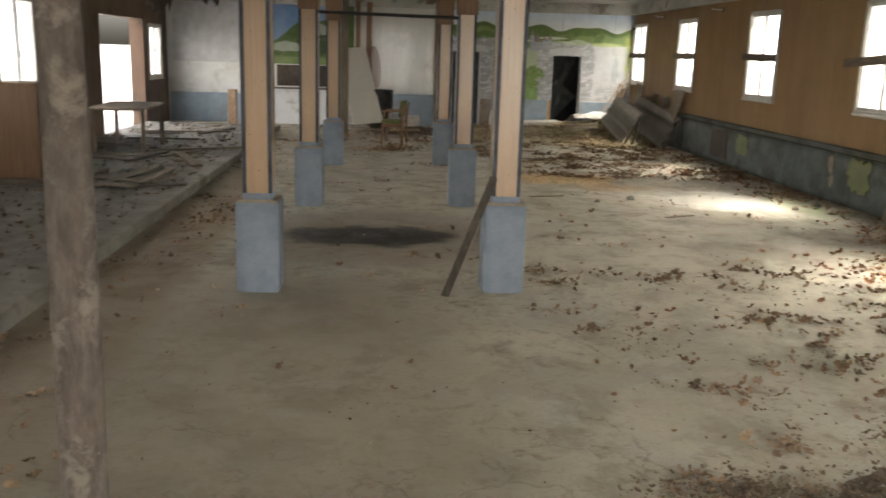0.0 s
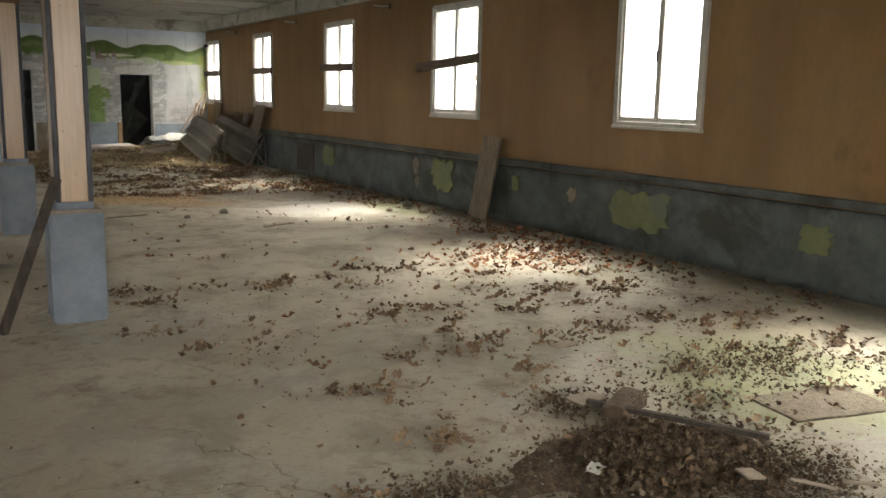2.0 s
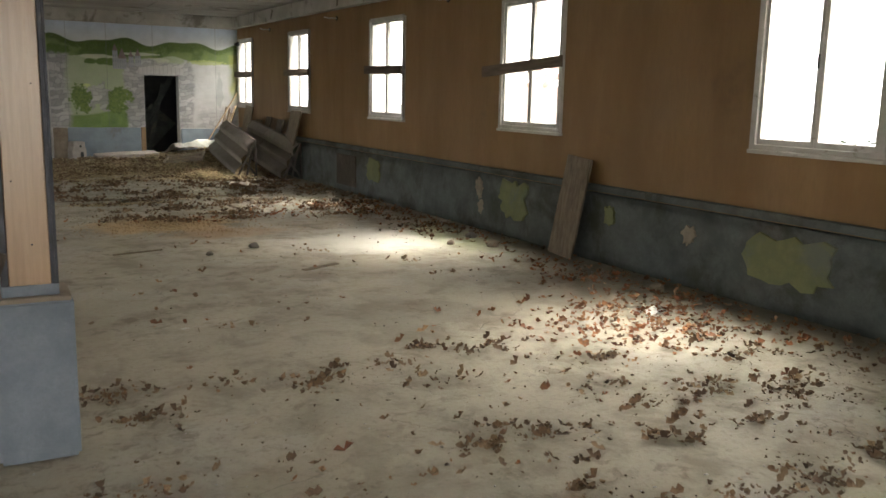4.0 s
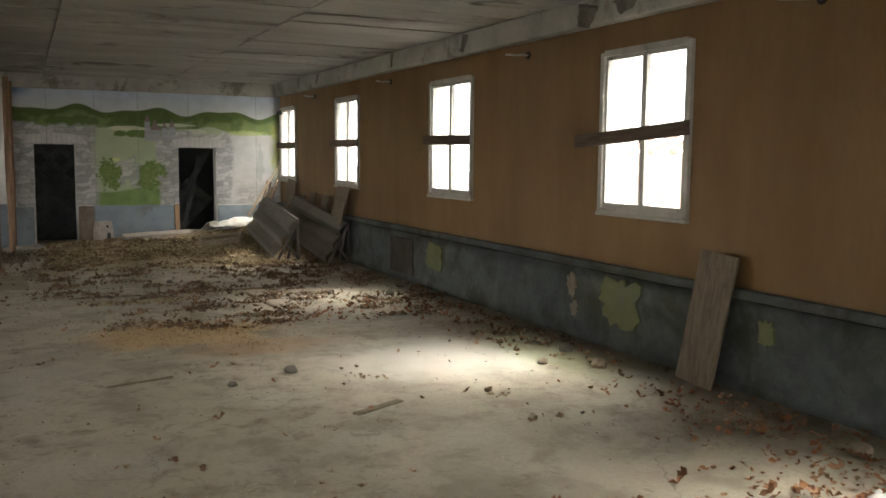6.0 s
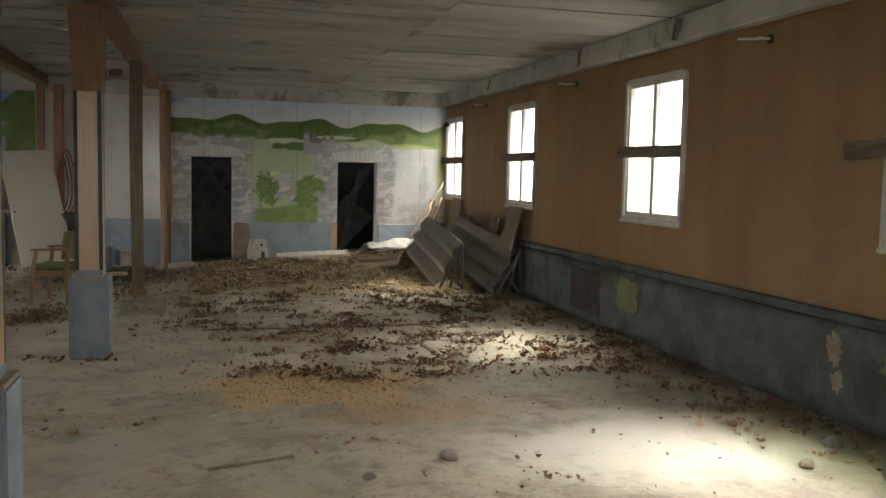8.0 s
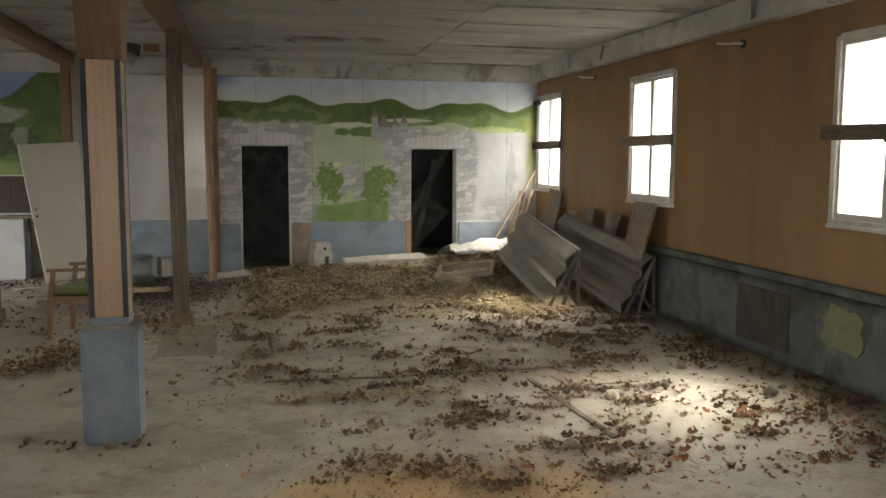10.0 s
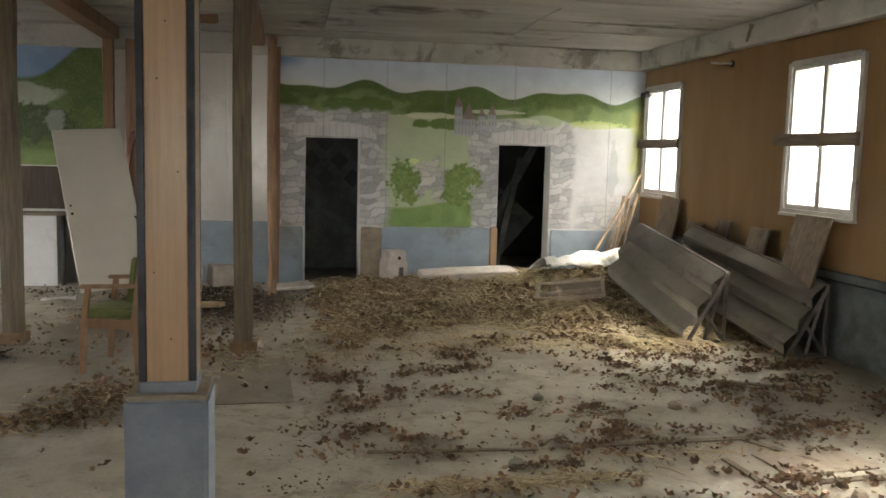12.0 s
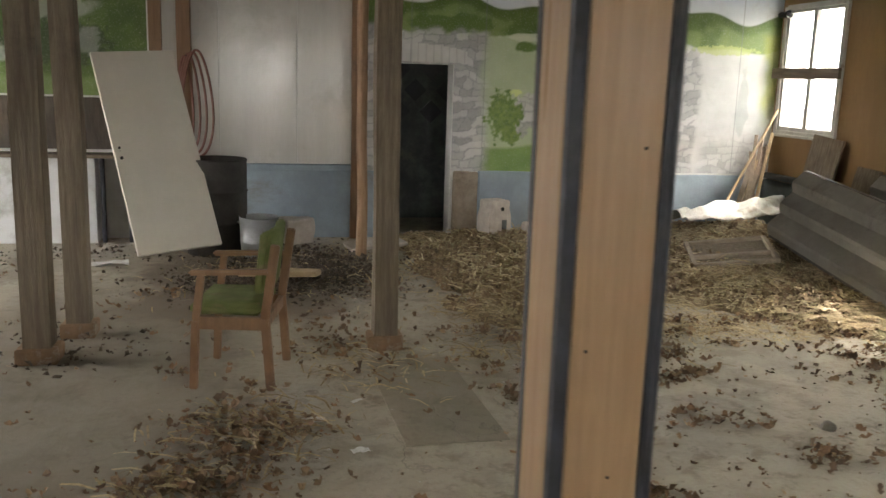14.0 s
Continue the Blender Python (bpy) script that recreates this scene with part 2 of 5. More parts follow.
def rod(bm, a, b, r0, r1=None, n=10):
    """A straight tapered bar from a to b."""
    a, b = Vector(a), Vector(b)
    g = bmesh.ops.create_cone(bm, cap_ends=True, segments=n, radius1=r0, radius2=r0 if r1 is None else r1, depth=(b - a).length)["verts"]
    m = Matrix.Translation((a + b) / 2) @ (b - a).to_track_quat("Z", "Y").to_matrix().to_4x4()
    bmesh.ops.transform(bm, matrix=m, verts=g)
    return g


def beam(bm, a, b, w, h, up=(0, 0, 1)):
    """A rectangular bar from a to b, w wide and h deep."""
    a, b = Vector(a), Vector(b)
    d = (b - a).normalized()
    side = d.cross(Vector(up)).normalized()
    top = side.cross(d)
    g = bmesh.ops.create_cube(bm, size=1)["verts"]
    m = Matrix((side, d, top)).transposed().to_4x4()
    for v in g:
        v.co = Vector((v.co.x * w, v.co.y * (b - a).length, v.co.z * h))
    bmesh.ops.transform(bm, matrix=Matrix.Translation((a + b) / 2) @ m, verts=g)
    return g


def mesh_of(name, bm, material, smooth=False):
    bmesh.ops.recalc_face_normals(bm, faces=bm.faces[:])
    me = bpy.data.meshes.new(name)
    bm.to_mesh(me)
    bm.free()
    me.materials.append(material)
    if smooth:
        me.polygons.foreach_set("use_smooth", [True] * len(me.polygons))
    return me


def part(name, bm, material, parent, label="", smooth=False):
    ob = new(name, mesh_of(name, bm, material, smooth))
    ob.parent = parent
    if label:
        ob["label"] = label
    return ob


def solid(name, bm, material, label, category, group="", kind="", smooth=False):
    return tagged(new(name, mesh_of(name, bm, material, smooth)), label, category, group, kind)


def thing(name, label, category, group="", kind="", at=None):
    ob = new(name)
    ob.empty_display_size = 0.1
    if at is not None:
        ob.matrix_basis = at
    return tagged(ob, label, category, group, kind)


def grid_with_holes(us, vs, holes, face):
    """Solid cells of a wall cut into a grid at the openings; face(u0,u1,v0,v1) makes one."""
    for u0, u1 in zip(us, us[1:]):
        for v0, v1 in zip(vs, vs[1:]):
            cu, cv = (u0 + u1) / 2, (v0 + v1) / 2
            if not any(a < cu < b and c < cv < d for a, b, c, d in holes):
                face(u0, u1, v0, v1)


def wall(name, holes, u_range, v_range, make, material, label, parent=None):
    us = sorted({*u_range, *[h for a in holes for h in a[:2]]})
    vs = sorted({*v_range, *[h for a in holes for h in a[2:]]})
    bm = bmesh.new()
    grid_with_holes(us, vs, holes, lambda a, b, c, d: make(bm, a, b, c, d))
    bmesh.ops.remove_doubles(bm, verts=bm.verts[:], dist=0.0005)
    seen = {}
    for f in bm.faces:
        key = tuple(round(x, 3) for x in f.calc_center_median())
        seen.setdefault(key, []).append(f)
    bmesh.ops.delete(bm, geom=[f for fs in seen.values() if len(fs) > 1 for f in fs], context="FACES")
    if parent is None:
        return solid(name, bm, material, label, "wall", kind="structure")
    return part(name, bm, material, parent, label)


# ---------------------------------------------------------------- shell of the hall
NORTH, SOUTH, EAST, WEST, CEIL = 20.0, -6.0, 0.0, -11.75, 3.18
FLOOR_STEP = 0.25
WIN_Z0, WIN_Z1 = 1.24, 2.68
# last two windows are unseen, added along the row for daylight
EAST_WINDOWS = ((18.8, 19.9), (15.29, 16.4), (11.43, 12.6), (7.68, 8.85), (3.95, 5.09), (0.2, 1.35), (-3.6, -2.45))
DOORS = ((-4.63, -3.93, 1.9), (-2.05, -1.32, 1.865))
# last three west windows are unseen additions too
WEST_WINDOWS = ((18.25, 19.35, 1.08, 2.3), (14.85, 17.85, 0.0, 2.4), (10.3, 11.75, 0.98, 2.5), (6.6, 7.7, 1.05, 2.35), (2.6, 3.7, 1.05, 2.35), (-1.4, -0.3, 1.05, 2.35))

bm = bmesh.new()
box(bm, WEST - 0.3, EAST + 0.3, SOUTH - 0.3, NORTH + 3.3, -0.2, 0)
solid("floor", bm, M["floor"], "worn cracked concrete floor with dirt, stains, sawdust and a painted pool of light", "floor", kind="structure")

bm = bmesh.new()
g = bmesh.ops.create_grid(bm, x_segments=2, y_segments=2, size=900)["verts"]
bmesh.ops.translate(bm, vec=(0, 0, -0.35), verts=g)
solid("ground", bm, M["ground"], "pale gravel yard outside the hall", "ground", kind="structure")
# overcast white distance beyond the yard
haze, nt, b = nodes_of("overcast_distance")
b.inputs["Base Color"].default_value = (0.8, 0.8, 0.8, 1)
b.inputs["Emission Color"].default_value = (1.0, 0.98, 0.93, 1)
b.inputs["Emission Strength"].default_value = 1.4
for x0, x1, y0, y1 in ((60, 60.5, -110, 200), (-75.5, -75, -110, 200), (-74.9, 59.9, -110.5, -110)):
    bm = bmesh.new()
    box(bm, x0, x1, y0, y1, -0.5, 45)
    solid("backdrop", bm, haze, "white overcast sky low over the yard", "sky", kind="structure")

wall("wall_east", [(a, b, WIN_Z0, WIN_Z1) for a, b in EAST_WINDOWS], (SOUTH, NORTH + 3.3), (0.0, CEIL + 0.2),
     lambda bm, a, b, c, d: box(bm, 0.0, 0.3, a, b, c, d), M["orange"], "orange brown panelled hall wall with windows")
wall("wall_west", [h for h in WEST_WINDOWS], (SOUTH, NORTH + 3.3), (0.0, CEIL + 0.2),
     lambda bm, a, b, c, d: box(bm, WEST - 0.3, WEST, a, b, c, d), M["brown"], "brown boarded hall wall, shade darkened into its colour, with windows and an open doorway")
# opening in the unseen south wall is made up, to let light in
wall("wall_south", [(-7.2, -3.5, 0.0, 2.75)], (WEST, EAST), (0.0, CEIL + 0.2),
     lambda bm, a, b, c, d: box(bm, a, b, SOUTH - 0.3, SOUTH, c, d), M["orange"], "unseen orange brown end wall with an opening added for light")
# added lamp in that opening, brightens south faces of the posts and the floor
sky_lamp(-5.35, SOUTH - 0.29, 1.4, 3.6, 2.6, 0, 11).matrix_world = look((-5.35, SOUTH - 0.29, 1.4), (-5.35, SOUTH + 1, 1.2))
wall_north = wall("wall_north", [(a, b, 0.0, z) for a, b, z in DOORS], (WEST, EAST), (0.0, CEIL + 0.2),
                  lambda bm, a, b, c, d: box(bm, a, b, NORTH, NORTH + 0.28, c, d), M["white"], "white painted end wall with a landscape mural")
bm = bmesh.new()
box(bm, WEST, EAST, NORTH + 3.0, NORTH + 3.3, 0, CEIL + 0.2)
solid("wall_back_room", bm, M["dark"], "back room wall, darkness of the unlit room put into its colour", "wall", kind="structure")

# dado plinth of the east wall, with its ledge
bm = bmesh.new()
box(bm, -0.07, -0.002, SOUTH, NORTH, 0, 0.68)
bmesh.ops.subdivide_edges(bm, edges=[e for e in bm.edges if abs(e.verts[0].co.y - e.verts[1].co.y) > 1], cuts=180)
bmesh.ops.subdivide_edges(bm, edges=[e for e in bm.edges if abs(e.verts[0].co.z - e.verts[1].co.z) > 0.3], cuts=6)
for v in bm.verts:
    if v.co.x < -0.03:
        v.co.x += 0.016 * noise.noise(v.co * 2.1) + 0.008 * noise.noise(v.co * 9)
        if v.co.z > 0.6:
            v.co.z += 0.025 * noise.noise(Vector((0, v.co.y * 1.7, 4)))
solid("dado_east", bm, M["dado"], "rough blue grey plaster plinth along the wall", "plinth", kind="structure", smooth=True)
bm = worn_box(-0.10, -0.003, SOUTH, NORTH, 0.70, 0.765, 0.012, 0.008, 0)
solid("trim_east", bm, M["dado"], "grey plaster ledge above the plinth", "ledge", kind="structure")

bm = worn_box(-0.14, -0.003, SOUTH, NORTH - 0.12, 2.93, CEIL - 0.005, 0.01)
solid("cornice_east", bm, M["cornice"], "dirty white boxed cornice", "cornice", kind="structure")
bm = worn_box(WEST, -0.003, NORTH - 0.1, NORTH - 0.003, 2.915, CEIL - 0.005, 0.01)
solid("cornice_north", bm, M["cornice"], "dirty white boxed cornice above the mural", "cornice", kind="structure")

# ceiling: boards with open joints over a dark void
bm = bmesh.new()
rng = random.Random(5)
xs = [EAST, -2.2, -4.45, -5.25, -7.0, -9.4, WEST]
for x1, x0 in zip(xs, xs[1:]):
    y = SOUTH + rng.uniform(0, 0.4)
    while y < NORTH:
        y1 = min(y + rng.choice((0.62, 0.6, 0.64)), NORTH)
        dz = rng.uniform(0, 0.012)
        g = box(bm, x0 + 0.010, x1 - 0.010, y + 0.013, y1 - 0.013, CEIL + dz, CEIL + dz + 0.02)
        for v in g:
            v.co.z -= max(0, rng.gauss(0, 0.016))
        y = y1
box(bm, WEST - 0.3, EAST + 0.3, SOUTH - 0.3, NORTH + 3.3, CEIL + 0.2, CEIL + 0.3)
solid("ceiling", bm, M["ceiling"], "stained sagging white ceiling boards with open joints", "ceiling", kind="structure")


# ---------------------------------------------------------------- windows
def window_unit(i, y0, y1, z0, z1, x, side, board=None):
    """A two-casement window in the wall; side is +1 for the east wall."""
    w = thing(f"window_{i}", "double casement window with flaking white frame", "window", kind="structure")
    f, bm = 0.035, bmesh.new()
    xi = x - 0.035 * side
    lo, hi = sorted((xi, x + 0.06 * side))
    for a, b, c, d in ((y0 - 0.02, y0 + f, z0, z1), (y1 - f, y1 + 0.02, z0, z1), (y0 + f, y1 - f, z1 - f, z1 + 0.02), (y0 + f, y1 - f, z0, z0 + f)):
        box(bm, lo, hi, a, b, c, d)
    part("window_frame", bm, M["frame"], w)
    lo2, hi2 = sorted((x - 0.05 * side, x + 0.1 * side))
    part("window_sill", worn_box(lo2, hi2, y0 - 0.03, y1 + 0.03, z0 - 0.035, z0 - 0.003, 0.006), M["frame"], w)
    ym = (y0 + y1) / 2
    for a, b in ((y0 + f + 0.003, ym - 0.003), (ym + 0.003, y1 - f - 0.003)):
        bm = bmesh.new()
        s = 0.03
        lo3, hi3 = sorted((x - 0.015 * side, x + 0.03 * side))
        c, d = z0 + f + 0.003, z1 - f - 0.003
        for p, q, r, t in ((a, a + s, c, d), (b - s, b, c, d), (a + s, b - s, c, c + s + 0.015), (a + s, b - s, d - s, d)):
            box(bm, lo3, hi3, p, q, r, t)
        casement = part("casement", bm, M["frame"], w)
        bm = bmesh.new()
        box(bm, x + 0.004 * side - 0.002, x + 0.004 * side + 0.002, a + s + 0.002, b - s - 0.002, c + s + 0.017, d - s - 0.002)
        pane = part("pane", bm, M["glass"], casement)
        pane.visible_shadow = False
    bm, xo = bmesh.new(), x + 0.302 * side
    lo4, hi4 = sorted((x + 0.062 * side, xo))
    for a, b, c, d in ((y0 + 0.002, y0 + 0.014, z0 + 0.002, z1 - 0.002), (y1 - 0.014, y1 - 0.002, z0 + 0.002, z1 - 0.002),
                       (y0 + 0.016, y1 - 0.016, z1 - 0.014, z1 - 0.002), (y0 + 0.016, y1 - 0.016, z0 + 0.002, z0 + 0.014)):
        box(bm, lo4, hi4, a, b, c, d)
    part("reveal", bm, M["reveal"], w, "white plastered window reveal")
    bm = bmesh.new()
    rod(bm, (xi - 0.012 * side, ym, z0 + 0.72), (xi - 0.012 * side, ym, z0 + 0.62), 0.009, n=8)
    part("handle", bm, M["black"], w)
    return w


for i, (a, b) in enumerate(EAST_WINDOWS):
    window_unit(i + 1, a, b, WIN_Z0, WIN_Z1, EAST, 1)
for i, (a, b, c, d) in enumerate(h for h in WEST_WINDOWS if h[2] > 0.5):
    window_unit(i + 8, a, b, c, d, WEST, -1)

# unseen windows (a < 1) get extra power to brighten the near floor
for a, b in EAST_WINDOWS:
    lamp = sky_lamp(1.3, (a + b) / 2, 3.35, 1.6, 1.3, -1, 34 if a > 18 else 40 if a > 15 else 48 if a > 11 else 96 if a < 1 else 78)
    lamp.data.spread = radians(180)
    lamp.matrix_world = look((1.3, (a + b) / 2, 3.35), (-2.0, (a + b) / 2, -0.1))
for a, b, c, d in WEST_WINDOWS:
    sky_lamp(WEST - 0.29, (a + b) / 2, (c + d) / 2, b - a - 0.05, d - c - 0.05, 1, 1.5)

# planks nailed across the windows
for y, z, tilt, over, back in ((19.35, 1.93, 0, 0.16, 0), (15.85, 1.94, 0, 0.2, 0), (12.02, 1.94, 0.5, 0.16, 0), (8.2, 1.93, -3.5, 0.1, 0.35)):
    L = 1.12 + over + back
    bm = worn_box(-0.075, -0.042, -L / 2, L / 2, -0.06, 0.06, 0.004, 0.004, 2)
    ob = solid("window_plank", bm, M["plank"], "dark weathered plank nailed across a window", "plank", "planks across the windows")
    ob.matrix_basis = pose(0, y + back / 2 + 0.05, z, tilt, 0, 0)


# ---------------------------------------------------------------- columns
def head_box():
    """Column head, flaring towards the beam."""
    bm = worn_box(-0.122, 0.122, -0.122, 0.122, 2.31, CEIL - 0.16, 0.006)
    for v in bm.verts:
        if v.co.z > 2.6:
            v.co.x, v.co.y = v.co.x * 1.12, v.co.y * 1.6
    return bm


def pillar(x, y):
    """Boxed timber column on a painted concrete pedestal."""
    t = thing("column", "pine clad column on a blue grey concrete pedestal", "column", "columns on pedestals", at=pose(x, y, 0))
    part("pedestal", worn_box(-0.163, 0.163, -0.163, 0.163, 0, 0.715, 0.014, 0.005, 3), M["pedestal"], t, "chipped blue grey painted pedestal")
    part("pedestal_top", worn_box(-0.155, 0.155, -0.155, 0.155, 0.708, 0.728, 0.008, 0.006, 3), M["bare"], t, "dusty bare cement cap")
    part("post_base", worn_box(-0.112, 0.112, -0.112, 0.112, 0.728, 0.775, 0.003), M["pedestal"], t)
    part("post_core", worn_box(-0.098, 0.098, -0.098, 0.098, 0.775, CEIL - 0.16, 0), M["post_core"], t)
    for k in range(4):
        m = Matrix.Rotation(k * math.pi / 2, 4, "Z")
        part("facing_board", worn_box(-0.08, 0.08, -0.111, -0.0985, 0.776, 2.31, 0.003, m=m), M["post_wood"], t, "varnished pine facing board")
        part("edge_strip", worn_box(-0.112, -0.0825, -0.1115, -0.0985, 0.776, 2.31, 0.002, m=m), M["strip"], t, "dark blue edging strip")
        part("edge_strip", worn_box(0.0825, 0.0983, -0.1115, -0.0985, 0.776, 2.31, 0.002, m=m), M["strip"], t, "dark blue edging strip")
    for zz in (0.95, 1.22, 1.62, 1.98, 2.2):
        bm = bmesh.new()
        rod(bm, (0.05 * math.sin(zz * 40), -0.1105, zz), (0.05 * math.sin(zz * 40), -0.1125, zz), 0.004, n=6)
        part("nail", bm, M["black"], t)
    part("post_head", head_box(), M["post_core"], t, "brown boxed column head")
    return t


first = pillar(-5.33, 4.26)
for x, y in ((-5.33, 8.2), (-5.33, 12.17), (-7.25, 4.2), (-7.2, 8.05), (-7.15, 11.95)):
    copy_thing(first, pose(x, y, 0))
for x in (-5.25, -7.0):
    bm = worn_box(x - 0.1, x + 0.1, SOUTH, NORTH - 0.103, CEIL - 0.158, CEIL - 0.004, 0.006)
    solid("ceiling_beam", bm, M["post_core"], "brown painted timber beam under the ceiling", "beam", kind="structure")


# ---------------------------------------------------------------- mural on the end wall
def smooth(a, b, x):
    t = np.clip((x - a) / (b - a), 0, 1)
    return t * t * (3 - 2 * t)


def lattice(u, v, seed):
    """Smooth value noise in 0..1."""
    table = np.random.RandomState(seed).rand(64, 64)
    i, j = np.floor(u).astype(int), np.floor(v).astype(int)
    a, b = u - i, v - j
    a, b = a * a * (3 - 2 * a), b * b * (3 - 2 * b)
    g = lambda p, q: table[p % 64, q % 64]
    return (g(i, j) * (1 - a) + g(i + 1, j) * a) * (1 - b) + (g(i, j + 1) * (1 - a) + g(i + 1, j + 1) * a) * b


def cloudy(u, v, seed, octaves=4):
    return sum(lattice(u * 2 ** k, v * 2 ** k, seed + k) / 2 ** (k + 1) for k in range(octaves)) / (1 - 0.5 ** octaves)


def over(c, mask, colour):
    return c * (1 - mask[:, None]) + np.array(colour)[None, :] * mask[:, None] if np.ndim(colour) == 1 else c * (1 - mask[:, None]) + colour * mask[:, None]


def ellipse(x, z, cx, cz, rx, rz, rag, soft=0.12):
    d = np.sqrt(((x - cx) / rx) ** 2 + ((z - cz) / rz) ** 2) + (rag - 0.5) * 0.9
    return 1 - smooth(1 - soft, 1 + soft, d)


def stonework(x, z, seed):
    """Painted rubble masonry: tone per stone and dark joints."""
    wob = cloudy(x * 5, z * 5, seed) - 0.5
    zz = z / 0.085 + wob * 2.2 + 0.5 * np.sin(x * 2.3)
    row = np.floor(zz)
    xx = x / 0.165 + np.sin(row * 12.9) * 3.7 + wob * 1.4 + 0.5 * np.sin(row * 5.1 + x * 4)
    col = np.floor(xx)
    tone = np.modf(np.abs(np.sin(row * 127.1 + col * 311.7) * 43758.5))[0]
    edge = np.minimum(np.minimum(xx - col, col + 1 - xx) * 2.0, np.minimum(zz - row, row + 1 - zz))
    joint = 1 - smooth(0.02, 0.13, edge)
    grey = 0.31 + 0.22 * tone + 0.06 * (cloudy(x * 25, z * 25, seed + 7) - 0.5)
    c = np.stack([grey, grey * 0.985, grey * 0.97], 1)
    return over(c, joint * 0.6, (0.20, 0.20, 0.215))


def paint_landscape(x, z):
    """Colours of the main mural: sky, hills, castle, meadow, masonry round the doors."""
    n1, n2, n3 = cloudy(x * 2.2, z * 2.2, 3), cloudy(x * 7, z * 7, 11), cloudy(x * 30, z * 30, 19, 2)
    sky_t = smooth(2.45, 2.95, z)
    c = np.stack([0.62 - 0.10 * sky_t, 0.65 - 0.04 * sky_t, 0.66 + 0.06 * sky_t], 1) + (n2 - 0.5)[:, None] * 0.05
    c = over(c, smooth(-4.55, -4.95, x) * smooth(2.72, 2.9, z) * 0.9, (0.16, 0.30, 0.55))
    ridge = 2.53 + 0.055 * np.sin(x * 4.6 + 0.6) + 0.03 * np.sin(x * 8.3 + 2) - 0.012 * x
    hill = 1 - smooth(-0.008, 0.012, z - ridge)
    green = np.stack([0.055 + 0.05 * n2, 0.105 + 0.06 * n2, 0.015 + 0.01 * n2], 1)
    light = np.stack([0.15 + 0.05 * n2, 0.22 + 0.05 * n2, 0.07 + 0 * n2], 1)
    c = over(c, hill, green)
    c = over(c, hill * smooth(0.06, 0.14, ridge - z) * smooth(0.45, 0.6, n1), light)
    low = 1 - smooth(-0.015, 0.02, z - (2.20 + 0.05 * np.sin(x * 3.1) + 0.03 * np.sin(x * 7.7)))
    white = np.stack([0.47 + 0.08 * n2] * 3, 1) * np.array([1, 0.995, 0.97])[None, :]
    c = over(c, low * smooth(-1.25, -1.15, x), white)
    c = over(c, ellipse(x, z, -0.75, 2.17, 0.42, 0.05, n3) * 0.8, (0.42, 0.47, 0.16))
    c = over(c, low * (1 - smooth(-1.25, -1.15, x)), np.stack([0.33 + 0.1 * n1, 0.40 + 0.08 * n1, 0.22 + 0.1 * n1], 1))
    for cx, cz, rx, rz in ((-3.0, 2.22, 0.42, 0.045), (-2.1, 2.3, 0.38, 0.03), (-1.75, 2.18, 0.3, 0.05)):
        c = over(c, ellipse(x, z, cx, cz, rx, rz, n2) * 0.85, (0.55, 0.58, 0.42))
    for cx, cz, rx, rz in ((-2.75, 2.12, 0.5, 0.07), (-1.85, 2.08, 0.45, 0.05), (-4.0, 2.33, 0.5, 0.1)):
        c = over(c, ellipse(x, z, cx, cz, rx, rz, n2), (0.10, 0.17, 0.03))
    meadow = (1 - smooth(-0.02, 0.03, z - (1.06 + 0.10 * np.sin(x * 2.6 + 1) + 0.05 * n1))) * smooth(-3.82, -3.6, x + 0.5 * (n2 - 0.5)) * (1 - smooth(-2.34, -2.2, x + 0.3 * (n2 - 0.5)))
    c = over(c, meadow, np.stack([0.14 + 0.08 * n2, 0.24 + 0.08 * n2, 0.06 + 0.03 * n2], 1))
    stone = stonework(x, z, 31)
    band = np.maximum.reduce([
        (1 - smooth(-4.62, -4.58, x)) * (1 - smooth(2.3, 2.38, z + 0.1 * n1)),
        (1 - smooth(-3.58 + 0.0, -3.42, x + 0.35 * (n1 - 0.5))) * (1 - smooth(2.2, 2.3, z + 0.2 * (n2 - 0.5))),
        smooth(-2.52, -2.42, x + 0.3 * (n1 - 0.5)) * (1 - smooth(-1.05, -0.95, x + 0.2 * (n1 - 0.5))) * (1 - smooth(2.12, 2.24, z + 0.3 * (n2 - 0.5))),
        ellipse(x, z, -2.93, 1.38, 0.5, 0.26, 0.5 + (n2 - 0.5) * 1.6) * 0.9,
        smooth(-1.0, -0.8, x) * (1 - smooth(1.25, 1.6, z + 0.5 * n1)) * 0.7])
    c = over(c, band, stone)
    for cx, top, rx in ((-4.28, 2.08, 0.5), (-1.68, 2.04, 0.48)):
        arch = (np.abs(x - cx) < rx) & (z > top - 0.16) & (z < top + 0.03 - 0.25 * ((x - cx) / 1.0) ** 2)
        bars = smooth(0.02, 0.12, np.abs(np.modf(np.abs((x - cx) / 0.085 * (1 + 0.1 * (z - top)) + 50))[0] - 0.5))
        v = 0.40 + 0.12 * bars + 0.1 * (n2 - 0.5)
        c = over(c, arch * 1.0, np.stack([v, v * 0.98, v * 0.95], 1))
    for cx, cz, rx, rz in ((-3.33, 1.38, 0.17, 0.22), (-2.56, 1.36, 0.2, 0.24), (-3.25, 1.14, 0.1, 0.08), (-2.6, 1.12, 0.12, 0.08)):
        leaf = ellipse(x, z, cx, cz, rx * 1.15, rz * 1.1, 0.5 + (n2 - 0.5) * 1.5 + (n3 - 0.5) * 0.7, 0.12)
        c = over(c, leaf, np.stack([0.08 + 0.14 * n3, 0.15 + 0.15 * n3, 0.03 + 0.04 * n3], 1))
    c = over(c, ellipse(x, z, -3.2, 1.62, 0.06, 0.04, n3), (0.55, 0.62, 0.25))
